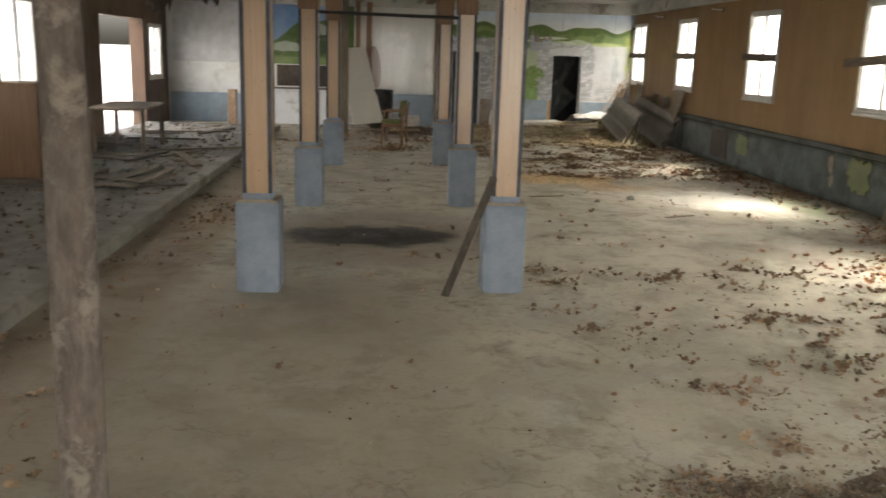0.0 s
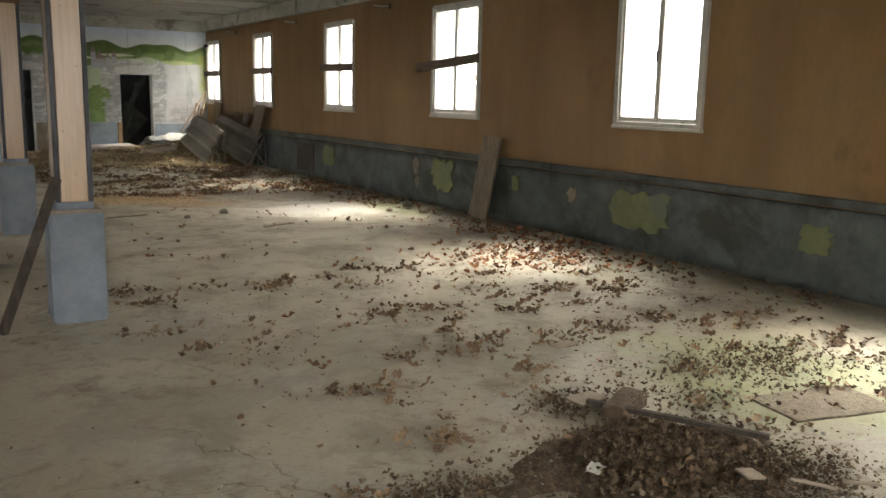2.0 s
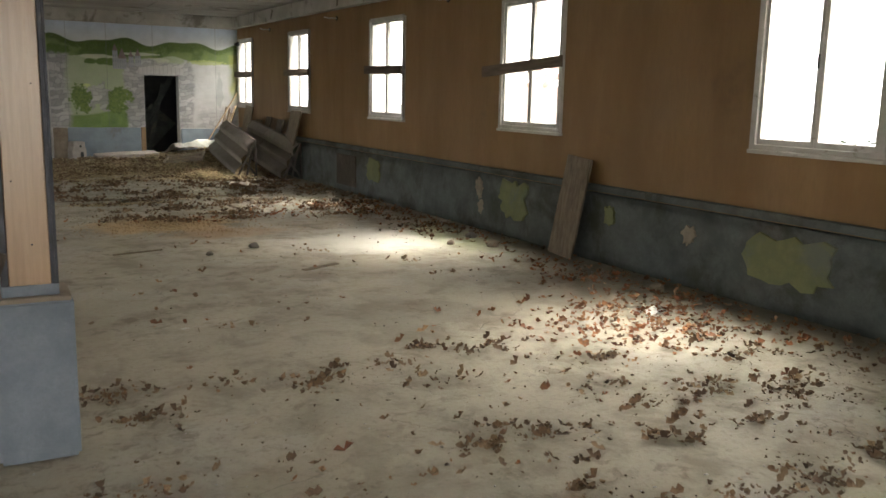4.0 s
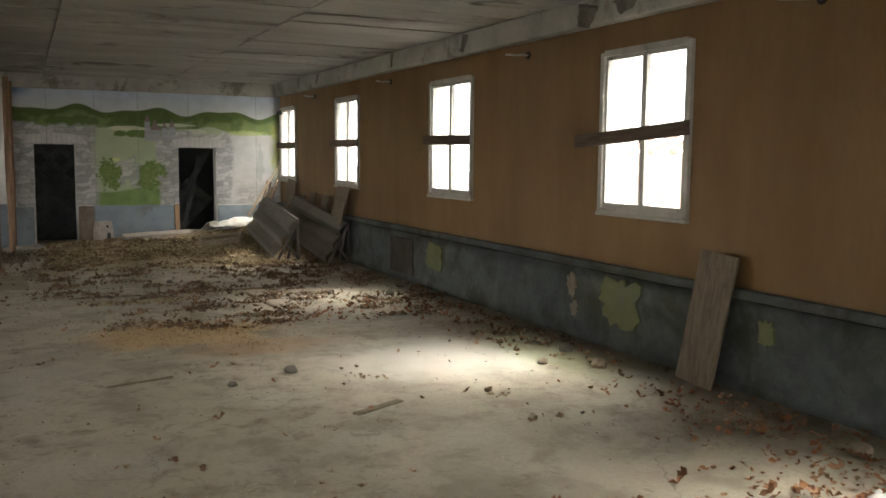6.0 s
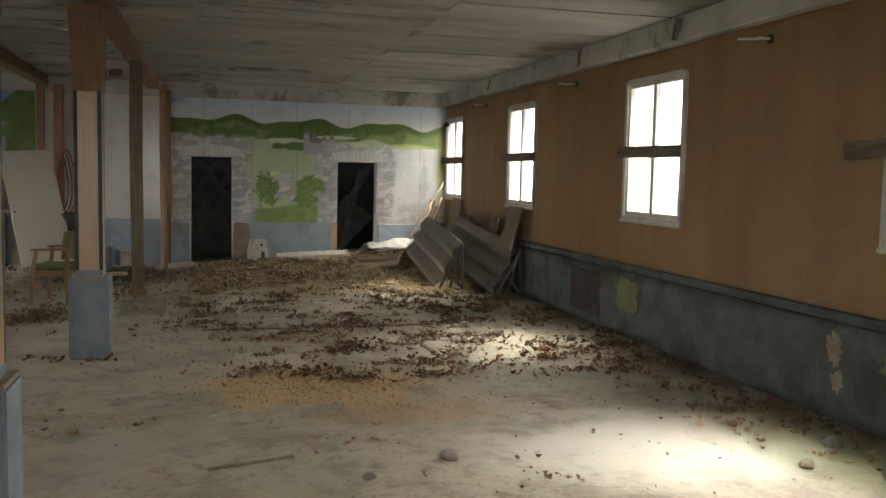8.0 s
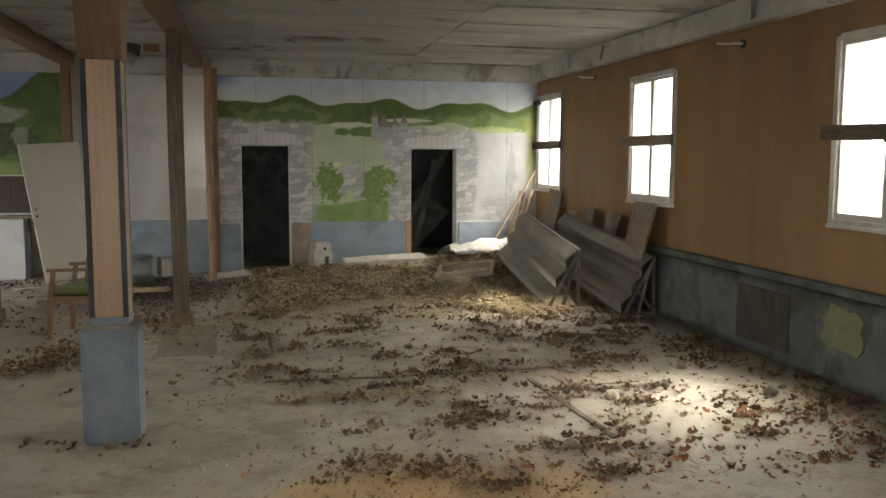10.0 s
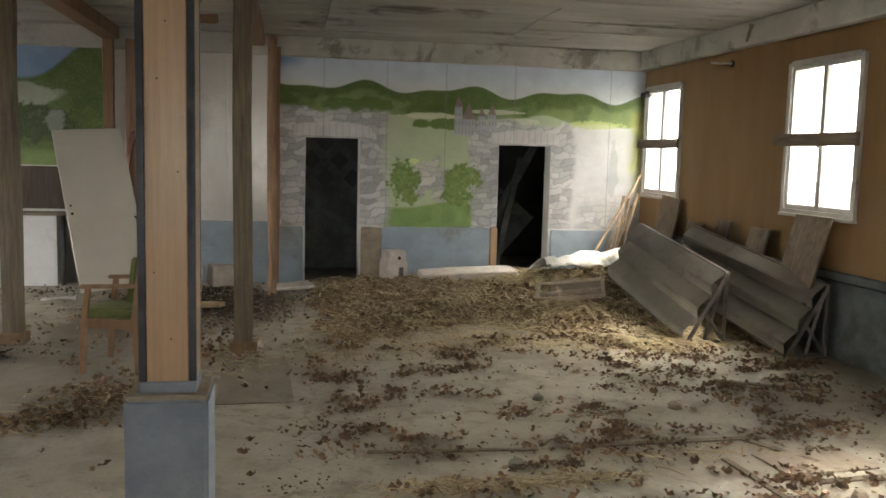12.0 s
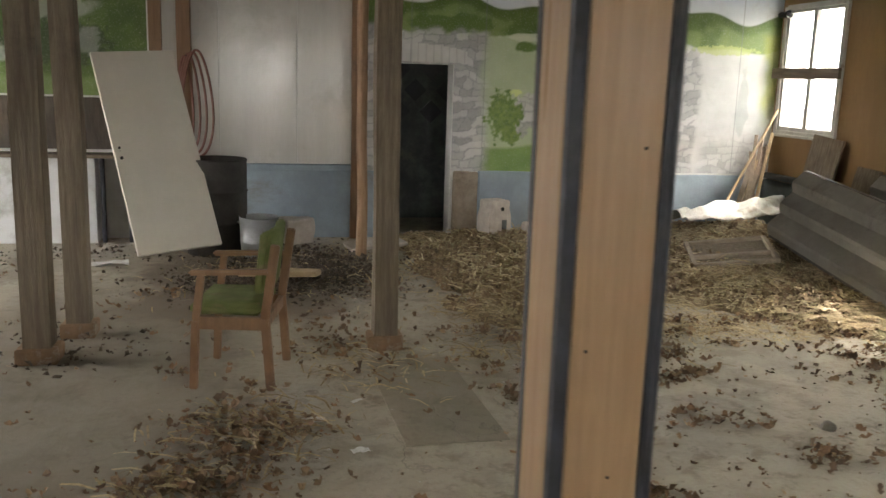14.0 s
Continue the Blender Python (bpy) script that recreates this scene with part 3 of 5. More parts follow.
    for cx, w, z0, z1 in ((-2.62, 0.055, 1.98, 2.36), (-2.48, 0.09, 1.98, 2.2), (-2.30, 0.05, 2.02, 2.24), (-2.16, 0.06, 2.06, 2.26)):
        body = (np.abs(x - cx) < w) & (z > z0) & (z < z1)
        c = over(c, body * 0.85, (0.36, 0.36, 0.40))
        c = over(c, (body & (np.abs(np.modf(np.abs((x - cx) * 22 + 40.25))[0] - 0.5) < 0.18) & (np.modf(np.abs(z * 9))[0] < 0.5)) * 0.8, (0.17, 0.17, 0.21))
        roof = (z >= z1) & (np.abs(x - cx) < w * (1 - (z - z1) / (w * 2.2 + 0.02)))
        c = over(c, roof * 0.9, (0.22, 0.15, 0.15))
    c = over(c, smooth(-0.26, -0.1, x + 0.1 * (n2 - 0.5)) * (1 - smooth(2.3, 2.4, z)) * smooth(1.1, 1.7, z) * 0.85, np.stack([0.22 + 0.15 * n2, 0.27 + 0.12 * n2, 0.06 + 0.02 * n2], 1))
    c = over(c, ellipse(x, z, -0.42, 1.55, 0.07, 0.42, n2) * 0.6, (0.33, 0.35, 0.34))
    for sx in (-4.4, -3.58, -2.79, -1.85, -0.5):
        c = over(c, (1 - smooth(0.002, 0.009, np.abs(x - sx))) * 0.55, (0.16, 0.17, 0.16))
    return np.clip(c * (0.92 + 0.16 * n2)[:, None], 0.01, 0.8)


def paint_valley(x, z):
    """Colours of the second painting, farther west."""
    n1, n2, n3 = cloudy(x * 2, z * 2, 41), cloudy(x * 7, z * 7, 47), cloudy(x * 22, z * 22, 53, 2)
    c = np.stack([0.10 + 0.25 * n1, 0.26 + 0.2 * n1, 0.55 + 0.1 * n1], 1)
    c = over(c, 1 - smooth(-9.9, -9.6, x + 0.5 * (n1 - 0.5)), np.stack([0.62 + 0.05 * n2] * 3, 1))
    inside = smooth(-9.9, -9.7, x + 0.3 * (n1 - 0.5))
    slope = 2.3 + 0.42 * (x + 8.7) + 0.1 * np.sin(x * 5)
    c = over(c, (1 - smooth(-0.02, 0.04, z - slope)) * inside, np.stack([0.07 + 0.06 * n2, 0.13 + 0.07 * n2, 0.02 + 0.02 * n2], 1))
    c = over(c, ellipse(x, z, -8.0, 2.32, 0.42, 0.14, n2) * 0.9, (0.42, 0.46, 0.36))
    c = over(c, ellipse(x, z, -8.75, 1.9, 0.5, 0.12, n2) * 0.9 * inside, (0.46, 0.50, 0.40))
    c = over(c, ellipse(x, z, -8.0, 1.98, 0.5, 0.22, n3) * inside, (0.05, 0.085, 0.02))
    c = over(c, (1 - smooth(1.66, 1.74, z + 0.08 * n2)) * inside, np.stack([0.17 + 0.08 * n2, 0.25 + 0.1 * n2, 0.07 + 0.03 * n2], 1))
    c = over(c, ellipse(x, z, -7.68, 2.0, 0.11, 0.13, n3) * 0.5, (0.5, 0.52, 0.48))
    return np.clip(c * (0.62 + 0.2 * n2)[:, None], 0.01, 0.8)


def painted_material():
    m, nt, b = nodes_of("faded_mural_paint")
    at = nt.nodes.new("ShaderNodeVertexColor")
    at.layer_name = "paint"
    v = coords(nt)
    c = mix(nt, ramp(nt, noise_of(nt, v, 1.1, 7, 0.7, 0.5), 0.55, 0.75, 0, 0.4), at.outputs["Color"], (0.30, 0.29, 0.26))
    c = mix(nt, ramp(nt, noise_of(nt, v, 60, 4), 0.5, 0.8, 0, 0.25), c, (0.62, 0.61, 0.58))
    nt.links.new(c, b.inputs["Base Color"])
    b.inputs["Roughness"].default_value = 0.6
    bp = add(nt, "ShaderNodeBump", Strength=0.12, Distance=0.01)
    nt.links.new(noise_of(nt, v, 18, 6), bp.inputs["Height"])
    nt.links.new(bp.outputs[0], b.inputs["Normal"])
    return m


M["mural"] = painted_material()


def painting(name, x0, x1, z0, z1, y, step, painter, holes, label):
    """A flat painted sheet on the wall, its paint worked out on a fine grid."""
    nx, nz = int((x1 - x0) / step), int((z1 - z0) / step)
    gx, gz = np.meshgrid(np.linspace(x0, x1, nx + 1), np.linspace(z0, z1, nz + 1))
    x, z = gx.ravel(), gz.ravel()
    verts = np.stack([x, np.full_like(x, y), z], 1)
    i, j = np.meshgrid(np.arange(nx), np.arange(nz))
    a = (j * (nx + 1) + i).ravel()
    faces = np.stack([a, a + 1, a + nx + 2, a + nx + 1], 1)
    mid = verts[faces].mean(1)
    keep = np.ones(len(faces), bool)
    for h0, h1, top in holes:
        keep &= ~((mid[:, 0] > h0 - 0.004) & (mid[:, 0] < h1 + 0.004) & (mid[:, 2] < top + 0.004))
    me = bpy.data.meshes.new(name)
    me.from_pydata(verts.tolist(), [], faces[keep].tolist())
    layer = me.color_attributes.new("paint", "FLOAT_COLOR", "POINT")
    layer.data.foreach_set("color", np.concatenate([painter(x, z), np.ones((len(x), 1))], 1).astype(np.float32).ravel())
    me.materials.append(M["mural"])
    return tagged(new(name, me), label, "mural", kind="structure")


painting("mural_landscape", -4.97, -0.004, 0.74, 2.914, NORTH - 0.004, 0.0115, paint_landscape, DOORS,
         "painted landscape with green hills, castle and stonework doorways")
painting("mural_valley", -11.6, -7.12, 1.47, 2.914, NORTH - 0.004, 0.018, paint_valley, (), "faded painting of a green valley under blue sky")

# lower wall below and beside the murals
bm = worn_box(-3.62, -2.17, NORTH - 0.11, NORTH - 0.002, 0, 0.745, 0.01, 0.008, 6)
solid("dado_north", bm, M["dado_blue"], "chipped pale blue plinth between the doorways", "plinth", kind="structure")
bm = worn_box(-3.9, -3.625, NORTH - 0.09, NORTH - 0.002, 0, 0.74, 0.01, 0.01, 4)
solid("dado_stub", bm, M["bare"], "bare broken plinth end beside the doorway", "plinth", kind="structure")
bm = worn_box(-7.1, -4.66, NORTH - 0.05, NORTH - 0.002, 0, 0.735, 0.008, 0.006, 6)
solid("dado_north_west", bm, M["dado_blue"], "pale blue painted lower wall", "plinth", kind="structure")
bm = worn_box(-7.1, -5.02, NORTH - 0.075, NORTH - 0.002, 0.738, 0.80, 0.006)
solid("trim_north", bm, M["dado_blue"], "blue ledge above the lower wall", "ledge", kind="structure")
bm = worn_box(-1.29, -0.11, NORTH - 0.06, NORTH - 0.002, 0, 0.72, 0.01, 0.008, 5)
solid("dado_north_east", bm, M["dado_blue"], "pale blue plinth beside the doorway", "plinth", kind="structure")
bm = worn_box(-2.15, -2.06, NORTH - 0.09, NORTH - 0.012, 0, 0.75, 0.004)
solid("door_jamb", bm, M["post_wood"], "bare pine jamb piece beside the doorway", "jamb", kind="structure")
M["sheet_white"] = surface("dusty_white_wall_panel", (0.60, 0.585, 0.55), (0.52, 0.505, 0.47), (0.44, 0.42, 0.38), 1.4, 25, 0.16, stretch=(3, 3, 0.3), bump=0.06, stain_scale=0.8)
for a, b in ((-7.08, -6.42), (-6.412, -5.62), (-5.612, -5.03)):
    bm = worn_box(a, b, NORTH - 0.012, NORTH - 0.002, 0.81, 2.91, 0.003)
    solid("wall_panel", bm, M["sheet_white"], "dusty white glossy wall panel", "panel", kind="structure")
# white counter front with dark board above
M["white_tile"] = surface("white_glazed_front", (0.54, 0.55, 0.56), (0.46, 0.465, 0.47), (0.26, 0.24, 0.21), 2, 40, 0.4, bump=0.1, stain_at=(0.5, 0.68))
cnt = thing("counter", "white fronted counter with a dark shelf against the end wall", "counter")
part("front_panel", worn_box(-9.15, -7.62, NORTH - 0.3, NORTH - 0.1, 0, 0.86, 0.006), M["white_tile"], cnt, "white glazed front panel")
part("top", worn_box(-9.2, -7.1, NORTH - 0.36, NORTH - 0.06, 0.864, 0.90, 0.006), M["plank_x"], cnt, "dark wooden shelf")
for x in (-7.56, -7.3):
    bm = bmesh.new()
    rod(bm, (x, NORTH - 0.25, 0), (x, NORTH - 0.25, 0.863), 0.025, n=12)
    part("leg", bm, M["strip"], cnt, smooth=True)
bm = worn_box(-9.05, -7.25, NORTH - 0.06, NORTH - 0.012, 0.93, 1.45, 0.004)
solid("backboard", bm, M["dark_board"], "dark brown board fixed above the counter", "board", kind="structure")

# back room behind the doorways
# dim light of the room is carried by this darker colour
M["rag"] = surface("shade_dimmed_clutter", (0.15, 0.165, 0.16), (0.085, 0.095, 0.095), (0.21, 0.20, 0.17), 3, 12, 0.9, stain_scale=2.2)
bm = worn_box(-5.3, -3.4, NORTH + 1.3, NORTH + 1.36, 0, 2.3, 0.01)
solid("partition", bm, M["rag"], "back room partition with dark diamond shapes, colour dimmed for shade", "partition", kind="structure")
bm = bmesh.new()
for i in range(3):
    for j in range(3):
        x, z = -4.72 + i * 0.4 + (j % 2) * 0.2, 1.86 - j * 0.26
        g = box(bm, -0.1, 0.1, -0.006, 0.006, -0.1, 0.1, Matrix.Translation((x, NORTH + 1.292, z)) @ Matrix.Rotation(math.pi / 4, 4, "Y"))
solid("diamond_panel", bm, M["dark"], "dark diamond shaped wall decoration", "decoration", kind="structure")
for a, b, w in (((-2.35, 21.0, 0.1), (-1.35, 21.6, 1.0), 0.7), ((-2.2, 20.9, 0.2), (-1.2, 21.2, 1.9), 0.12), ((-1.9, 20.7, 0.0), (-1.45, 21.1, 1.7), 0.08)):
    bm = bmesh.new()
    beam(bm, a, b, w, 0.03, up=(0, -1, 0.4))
    solid("leaning_board", bm, M["rag"], "dusty board leaning inside the back room, colour dimmed for shade", "board", "boards in the back room")

# ---------------------------------------------------------------- timber posts


def rough_post(x, y, w, seed, square=True, top=CEIL - 0.16, mat="grey_wood", foot=True, lean=0.0, label="grey weathered timber post on a brick foot"):
    t = thing("timber_post", label, "post", "timber posts", at=pose(x, y, 0))
    bm = bmesh.new()
    n = 4 if square else 9
    rings, prev = 26, None
    r = random.Random(seed)
    for k in range(rings + 1):
        z = (0.1 if foot else 0.0) + (top - (0.1 if foot else 0.0)) * k / rings
        ring = []
        m = 12
        for i in range(m):
            a = 2 * math.pi * (i + 0.5) / m
            rad = w / 2
            if square:
                rad = w / 2 / max(abs(math.cos(a)), abs(math.sin(a))) * 0.97
            rad *= 1 + (0.07 if square else 0.17) * noise.noise(Vector((seed + math.cos(a) * 1.2, math.sin(a) * 1.2, z * 1.4)))
            bend = 0.018 * noise.noise(Vector((seed * 3.1, 0, z * 0.8)))
            ring.append(bm.verts.new((rad * math.cos(a) + bend + lean * z, rad * math.sin(a) + bend * 0.7, z)))
        if prev:
            for i in range(m):
                bm.faces.new((prev[i], prev[(i + 1) % m], ring[(i + 1) % m], ring[i]))
        else:
            bm.faces.new(ring[::-1])
        prev = ring
    bm.faces.new(prev)
    part("shaft", bm, M[mat], t, smooth=not square)
    if foot:
        part("foot_block", worn_box(-w * 0.72, w * 0.72, -w * 0.6, w * 0.6, 0, 0.098, 0.008, 0.006, 2), M["brick_foot"], t, "crumbling orange brick foot")
    return t


M["brick_foot"] = surface("crumbling_brick", (0.30, 0.19, 0.11), (0.20, 0.13, 0.08), (0.34, 0.30, 0.25), 10, 60, 0.95, bump=0.7, stain_scale=8)
rough_post(-5.22, 15.95, 0.155, 3)
M["bark"] = surface("peeled_brown_log", (0.36, 0.235, 0.145), (0.24, 0.145, 0.085), (0.13, 0.085, 0.055), 6, 50, 0.8, stretch=(5, 5, 0.5), bump=0.5)
M["grey_log"] = surface("grey_peeled_log", (0.145, 0.115, 0.09), (0.065, 0.05, 0.04), (0.22, 0.185, 0.15), 9, 50, 0.85, stretch=(3, 3, 1.0), bump=0.7, stain_scale=7, stain_at=(0.5, 0.64))
rough_post(-5.04, 18.95, 0.105, 8, square=False, mat="bark", foot=False, label="thin knotty brown log post")
rough_post(-7.31, 15.9, 0.165, 12)
rough_post(-7.18, 16.42, 0.15, 17)
rough_post(-7.02, 19.86, 0.12, 21, mat="post_core", foot=False, label="dark brown square timber post")
rough_post(-6.74, 19.84, 0.14, 25, mat="post_core", foot=False, label="orange brown square timber post")
rough_post(-5.0, 19.92, 0.09, 27, mat="post_core", foot=False, label="slim orange brown square timber post against the wall")
rough_post(-7.03, -0.45, 0.108, 33, square=False, mat="grey_log", foot=False, top=CEIL, label="slim grey peeled log prop")

bm = bmesh.new()
rod(bm, (-7.2, 8.05, 2.29), (-5.33, 8.15, 2.27), 0.02, n=10)
solid("iron_rod", bm, M["black"], "thin black iron rod spanning two columns", "rod")

# board leaning on the first column
bm = bmesh.new()
beam(bm, (-5.80, 4.00, 0.0), (-5.44, 4.06, 0.94), 0.06, 0.022, up=(0, 1, 0))
solid("leaning_board", bm, M["dark_board"], "dark narrow board leaning on a column pedestal", "board")
# plank leaning on the east wall
bm = bmesh.new()
beam(bm, (-0.27, 7.24, 0.015), (-0.125, 7.16, 1.02), 0.38, 0.026, up=(1, 0, 0.3))
bmesh.ops.bevel(bm, geom=bm.edges[:], offset=0.004, segments=1, affect="EDGES")
solid("leaning_plank", bm, M["grey_wood"], "wide grey plank leaning against the plinth", "plank")


# ---------------------------------------------------------------- armchair
def armchair(at):
    wood, cloth = M["chair_wood"], M["chair_cloth"]
    t = thing("armchair", "wooden armchair with green upholstered seat and back", "chair", at=at)
    w, d = 0.27, 0.19
    for x in (-d, d):
        for y in (-w, w):
            back = x > 0
            bm = bmesh.new()
            if back:
                beam(bm, (x + 0.03, y, 0), (x, y, 0.42), 0.036, 0.05, up=(1, 0, 0))
                beam(bm, (x, y, 0.415), (x + 0.06, y, 0.83), 0.036, 0.05, up=(1, 0, 0))
            else:
                beam(bm, (x - 0.02, y, 0), (x, y, 0.40), 0.036, 0.045, up=(1, 0, 0))
                beam(bm, (x, y, 0.395), (x + 0.035, y, 0.655), 0.034, 0.042, up=(1, 0, 0))
            bmesh.ops.bevel(bm, geom=bm.edges[:], offset=0.006, segments=2, affect="EDGES")
            part("leg", bm, wood, t)
    for y in (-w, w):
        bm = bmesh.new()
        beam(bm, (-d - 0.03, y, 0.665), (d + 0.03, y, 0.68), 0.05, 0.03)
        bmesh.ops.bevel(bm, geom=bm.edges[:], offset=0.01, segments=2, affect="EDGES")
        part("armrest", bm, wood, t)
        bm = bmesh.new()
        beam(bm, (-d + 0.02, y, 0.385), (d - 0.02, y, 0.385), 0.026, 0.07)
        part("side_rail", bm, wood, t)
    for x in (-d, d):
        bm = bmesh.new()
        beam(bm, (x, -w + 0.02, 0.385), (x, w - 0.02, 0.385), 0.026, 0.065)
        part("cross_rail", bm, wood, t)
    bm = worn_box(-d - 0.04, d - 0.03, -w + 0.022, w - 0.022, 0.422, 0.482, 0.022, 0.004, 3)
    part("seat", bm, cloth, t, "green cloth seat pad", smooth=True)
    bm = worn_box(-0.028, 0.028, -w + 0.022, w - 0.022, 0, 0.34, 0.02, 0.003, 4)
    for v in bm.verts:
        v.co.x += 0.9 * v.co.y ** 2 * -0.6 + 0.12 * v.co.z
    bmesh.ops.translate(bm, vec=(d - 0.01, 0, 0.55), verts=bm.verts[:])
    part("backrest", bm, cloth, t, "curved green cloth backrest", smooth=True)
    return t


M["chair_wood"] = surface("worn_beech_chair_wood", (0.26, 0.145, 0.075), (0.18, 0.10, 0.052), (0.08, 0.05, 0.033), 8, 60, 0.5, stretch=(2, 2, 0.6), bump=0.15)
M["chair_cloth"] = surface("faded_green_cloth", (0.155, 0.185, 0.058), (0.115, 0.14, 0.045), (0.20, 0.17, 0.09), 10, 180, 0.95, bump=0.4, stain_scale=5)
armchair(pose(-6.12, 15.53, 0, 0, 0, -11))

# ---------------------------------------------------------------- loose door leaf, drum, bucket, hose
M["door_white"] = surface("cream_door_leaf", (0.56, 0.53, 0.46), (0.50, 0.47, 0.405), (0.34, 0.30, 0.24), 1.5, 30, 0.5, bump=0.05, stain_at=(0.62, 0.8))
A, B = Vector((-7.06, 18.36, 0.13)), Vector((-7.54, 19.22, 1.90))
up = (B - A).normalized()
side = Vector((0.72, 0.33, 0.10))
side = (side - up * side.dot(up)).normalized()
face = side.cross(up)
leaf_m = Matrix.Translation(A) @ Matrix((side, -face, up)).transposed().to_4x4()
leaf = thing("door_leaf", "loose cream door leaf leaning against a post", "door", at=leaf_m)
part("panel", worn_box(0, 0.76, -0.02, 0.02, 0, 2.0, 0.003, 0.0, 0), M["door_white"], leaf)
# black discs on the faces give the shade of the lock holes
for z, r in ((1.03, 0.013), (0.93, 0.016), (1.0, 0.005)):
    for s in (-1, 1):
        bm = bmesh.new()
        rod(bm, (0.055, 0.0205 * s, z), (0.055, 0.023 * s, z), r, n=12)
        part("lock_hole_disc", bm, M["black"], leaf, "black disc for the dark hole of the missing lock")


def lathe(profile, n=28):
    bm, prev = bmesh.new(), None
    for r, z in profile:
        ring = [bm.verts.new((r * math.cos(2 * math.pi * i / n), r * math.sin(2 * math.pi * i / n), z)) for i in range(n)]
        if prev:
            for i in range(n):
                bm.faces.new((prev[i], prev[(i + 1) % n], ring[(i + 1) % n], ring[i]))
        prev = ring
    return bm


M["drum"] = surface("sooty_rusted_drum", (0.045, 0.04, 0.036), (0.025, 0.022, 0.02), (0.10, 0.06, 0.035), 5, 50, 0.65, 0.3, bump=0.4)
drum = thing("oil_drum", "sooty black open steel drum", "drum", at=pose(-6.42, 19.2, 0))
prof = [(0.0, 0.02), (0.27, 0.02), (0.285, 0.0), (0.285, 0.30), (0.297, 0.315), (0.285, 0.33), (0.285, 0.60), (0.297, 0.615), (0.285, 0.63), (0.285, 0.90), (0.293, 0.915), (0.28, 0.925), (0.272, 0.91), (0.272, 0.03)]
part("body", lathe(prof), M["drum"], drum, smooth=True)
M["zinc"] = surface("dull_galvanised_steel", (0.34, 0.36, 0.37), (0.25, 0.26, 0.27), (0.22, 0.19, 0.15), 6, 60, 0.45, 0.6, bump=0.2)
bucket = thing("bucket", "dull galvanised steel bucket", "bucket", at=pose(-6.02, 19.0, 0.0))
part("body", lathe([(0, 0.012), (0.165, 0.012), (0.17, 0), (0.178, 0.14), (0.183, 0.147), (0.179, 0.155), (0.188, 0.37), (0.196, 0.38), (0.186, 0.386), (0.18, 0.37), (0.162, 0.02)]), M["zinc"], bucket, smooth=True)
for s in (-1, 1):
    bm = bmesh.new()
    rod(bm, (0.184 * s, 0, 0.33), (0.208 * s, 0, 0.33), 0.015, n=8)
    part("handle_lug", bm, M["zinc"], bucket)

M["rubber"] = surface("red_brown_rubber_hose", (0.20, 0.075, 0.055), (0.14, 0.055, 0.04), None, 8, 60, 0.55)
cu = bpy.data.curves.new("hose", "CURVE")
cu.dimensions, cu.bevel_depth, cu.bevel_resolution = "3D", 0.013, 3
for k in range(4):
    sp = cu.splines.new("POLY")
    pts = 40
    sp.points.add(pts - 1)
    for i in range(pts):
        a = 2 * math.pi * i / (pts - 1)
        wdt = 0.075 + 0.025 * k
        sp.points[i].co = (-6.74 + wdt * math.sin(a) * (1 - 0.25 * math.cos(a)) + 0.04 * k, 19.735 - 0.012 * k, 1.42 + (0.47 + 0.02 * k) * math.cos(a), 1)
cu.materials.append(M["rubber"])
tagged(new("hose", cu), "coiled red brown rubber hose hung on a post", "hose")
bm = bmesh.new()
rod(bm, (-6.72, 19.79, 1.885), (-6.72, 19.68, 1.895), 0.007, n=8)
solid("hook", bm, M["black"], "iron hook in the post", "hook")

# concrete block and fallen panels before the mural
blk = thing("concrete_block", "pale hollow concrete block with a hole", "block", at=pose(-3.5, 19.62, 0.11, 0, 0, 20))
bm = worn_box(-0.15, 0.15, -0.12, 0.12, 0, 0.36, 0.012, 0.004, 3)
for v in bm.verts:
    if v.co.z > 0.25:
        v.co.x *= 0.82
part("body", bm, M["plaster"], blk)
# dark pieces on the face stand in for shade inside hole and slot
bm = bmesh.new()
rod(bm, (0.02, -0.118, 0.27), (0.02, -0.129, 0.27), 0.022, n=12)
part("hole", bm, M["black"], blk, "black disc for the shade of a round hole")
part("slot", worn_box(0.02, 0.08, -0.131, -0.119, 0.0, 0.15, 0.004), M["dark"], blk, "dark box for the shade of a broken slot")


def slab_piece(name, at, w, d, h, mat, label, category, seed, wear=0.02):
    bm = worn_box(-w / 2, w / 2, -d / 2, d / 2, 0, h, min(h * 0.3, 0.012), 0, 5)
    for v in bm.verts:
        v.co += Vector(noise.noise_vector(v.co * 5 + Vector((seed, 0, 0)))) * wear * Vector((1, 1, 0.5))
    ob = solid(name, bm, M[mat], label, category)
    ob.matrix_basis = at
    return ob


slab_piece("fallen_panel", pose(-2.55, 19.45, 0.15, 4, -2, 3), 1.25, 0.42, 0.09, "plaster", "pale broken plasterboard lying on the rubble", "panel", 1)
slab_piece("fallen_panel", pose(-4.85, 19.3, 0.03, 3, -4, 12), 0.6, 0.3, 0.04, "plaster", "pale broken plasterboard lying on the rubble", "panel", 4)
M["sawn"] = surface("fresh_split_wood", (0.36, 0.27, 0.155), (0.27, 0.19, 0.11), (0.18, 0.13, 0.08), 6, 50, 0.8, stretch=(0.8, 5, 5), bump=0.4)
slab_piece("split_plank", pose(-5.85, 17.9, 0.05, 2, 3, 160), 0.7, 0.16, 0.05, "sawn", "splintered yellow plank lying on dark dirt", "plank", 9)
slab_piece("concrete_lump", pose(-5.65, 19.4, 0.05, 0, 0, 20), 0.3, 0.25, 0.26, "plaster", "grey lump of broken concrete", "rubble", 12, 0.04)

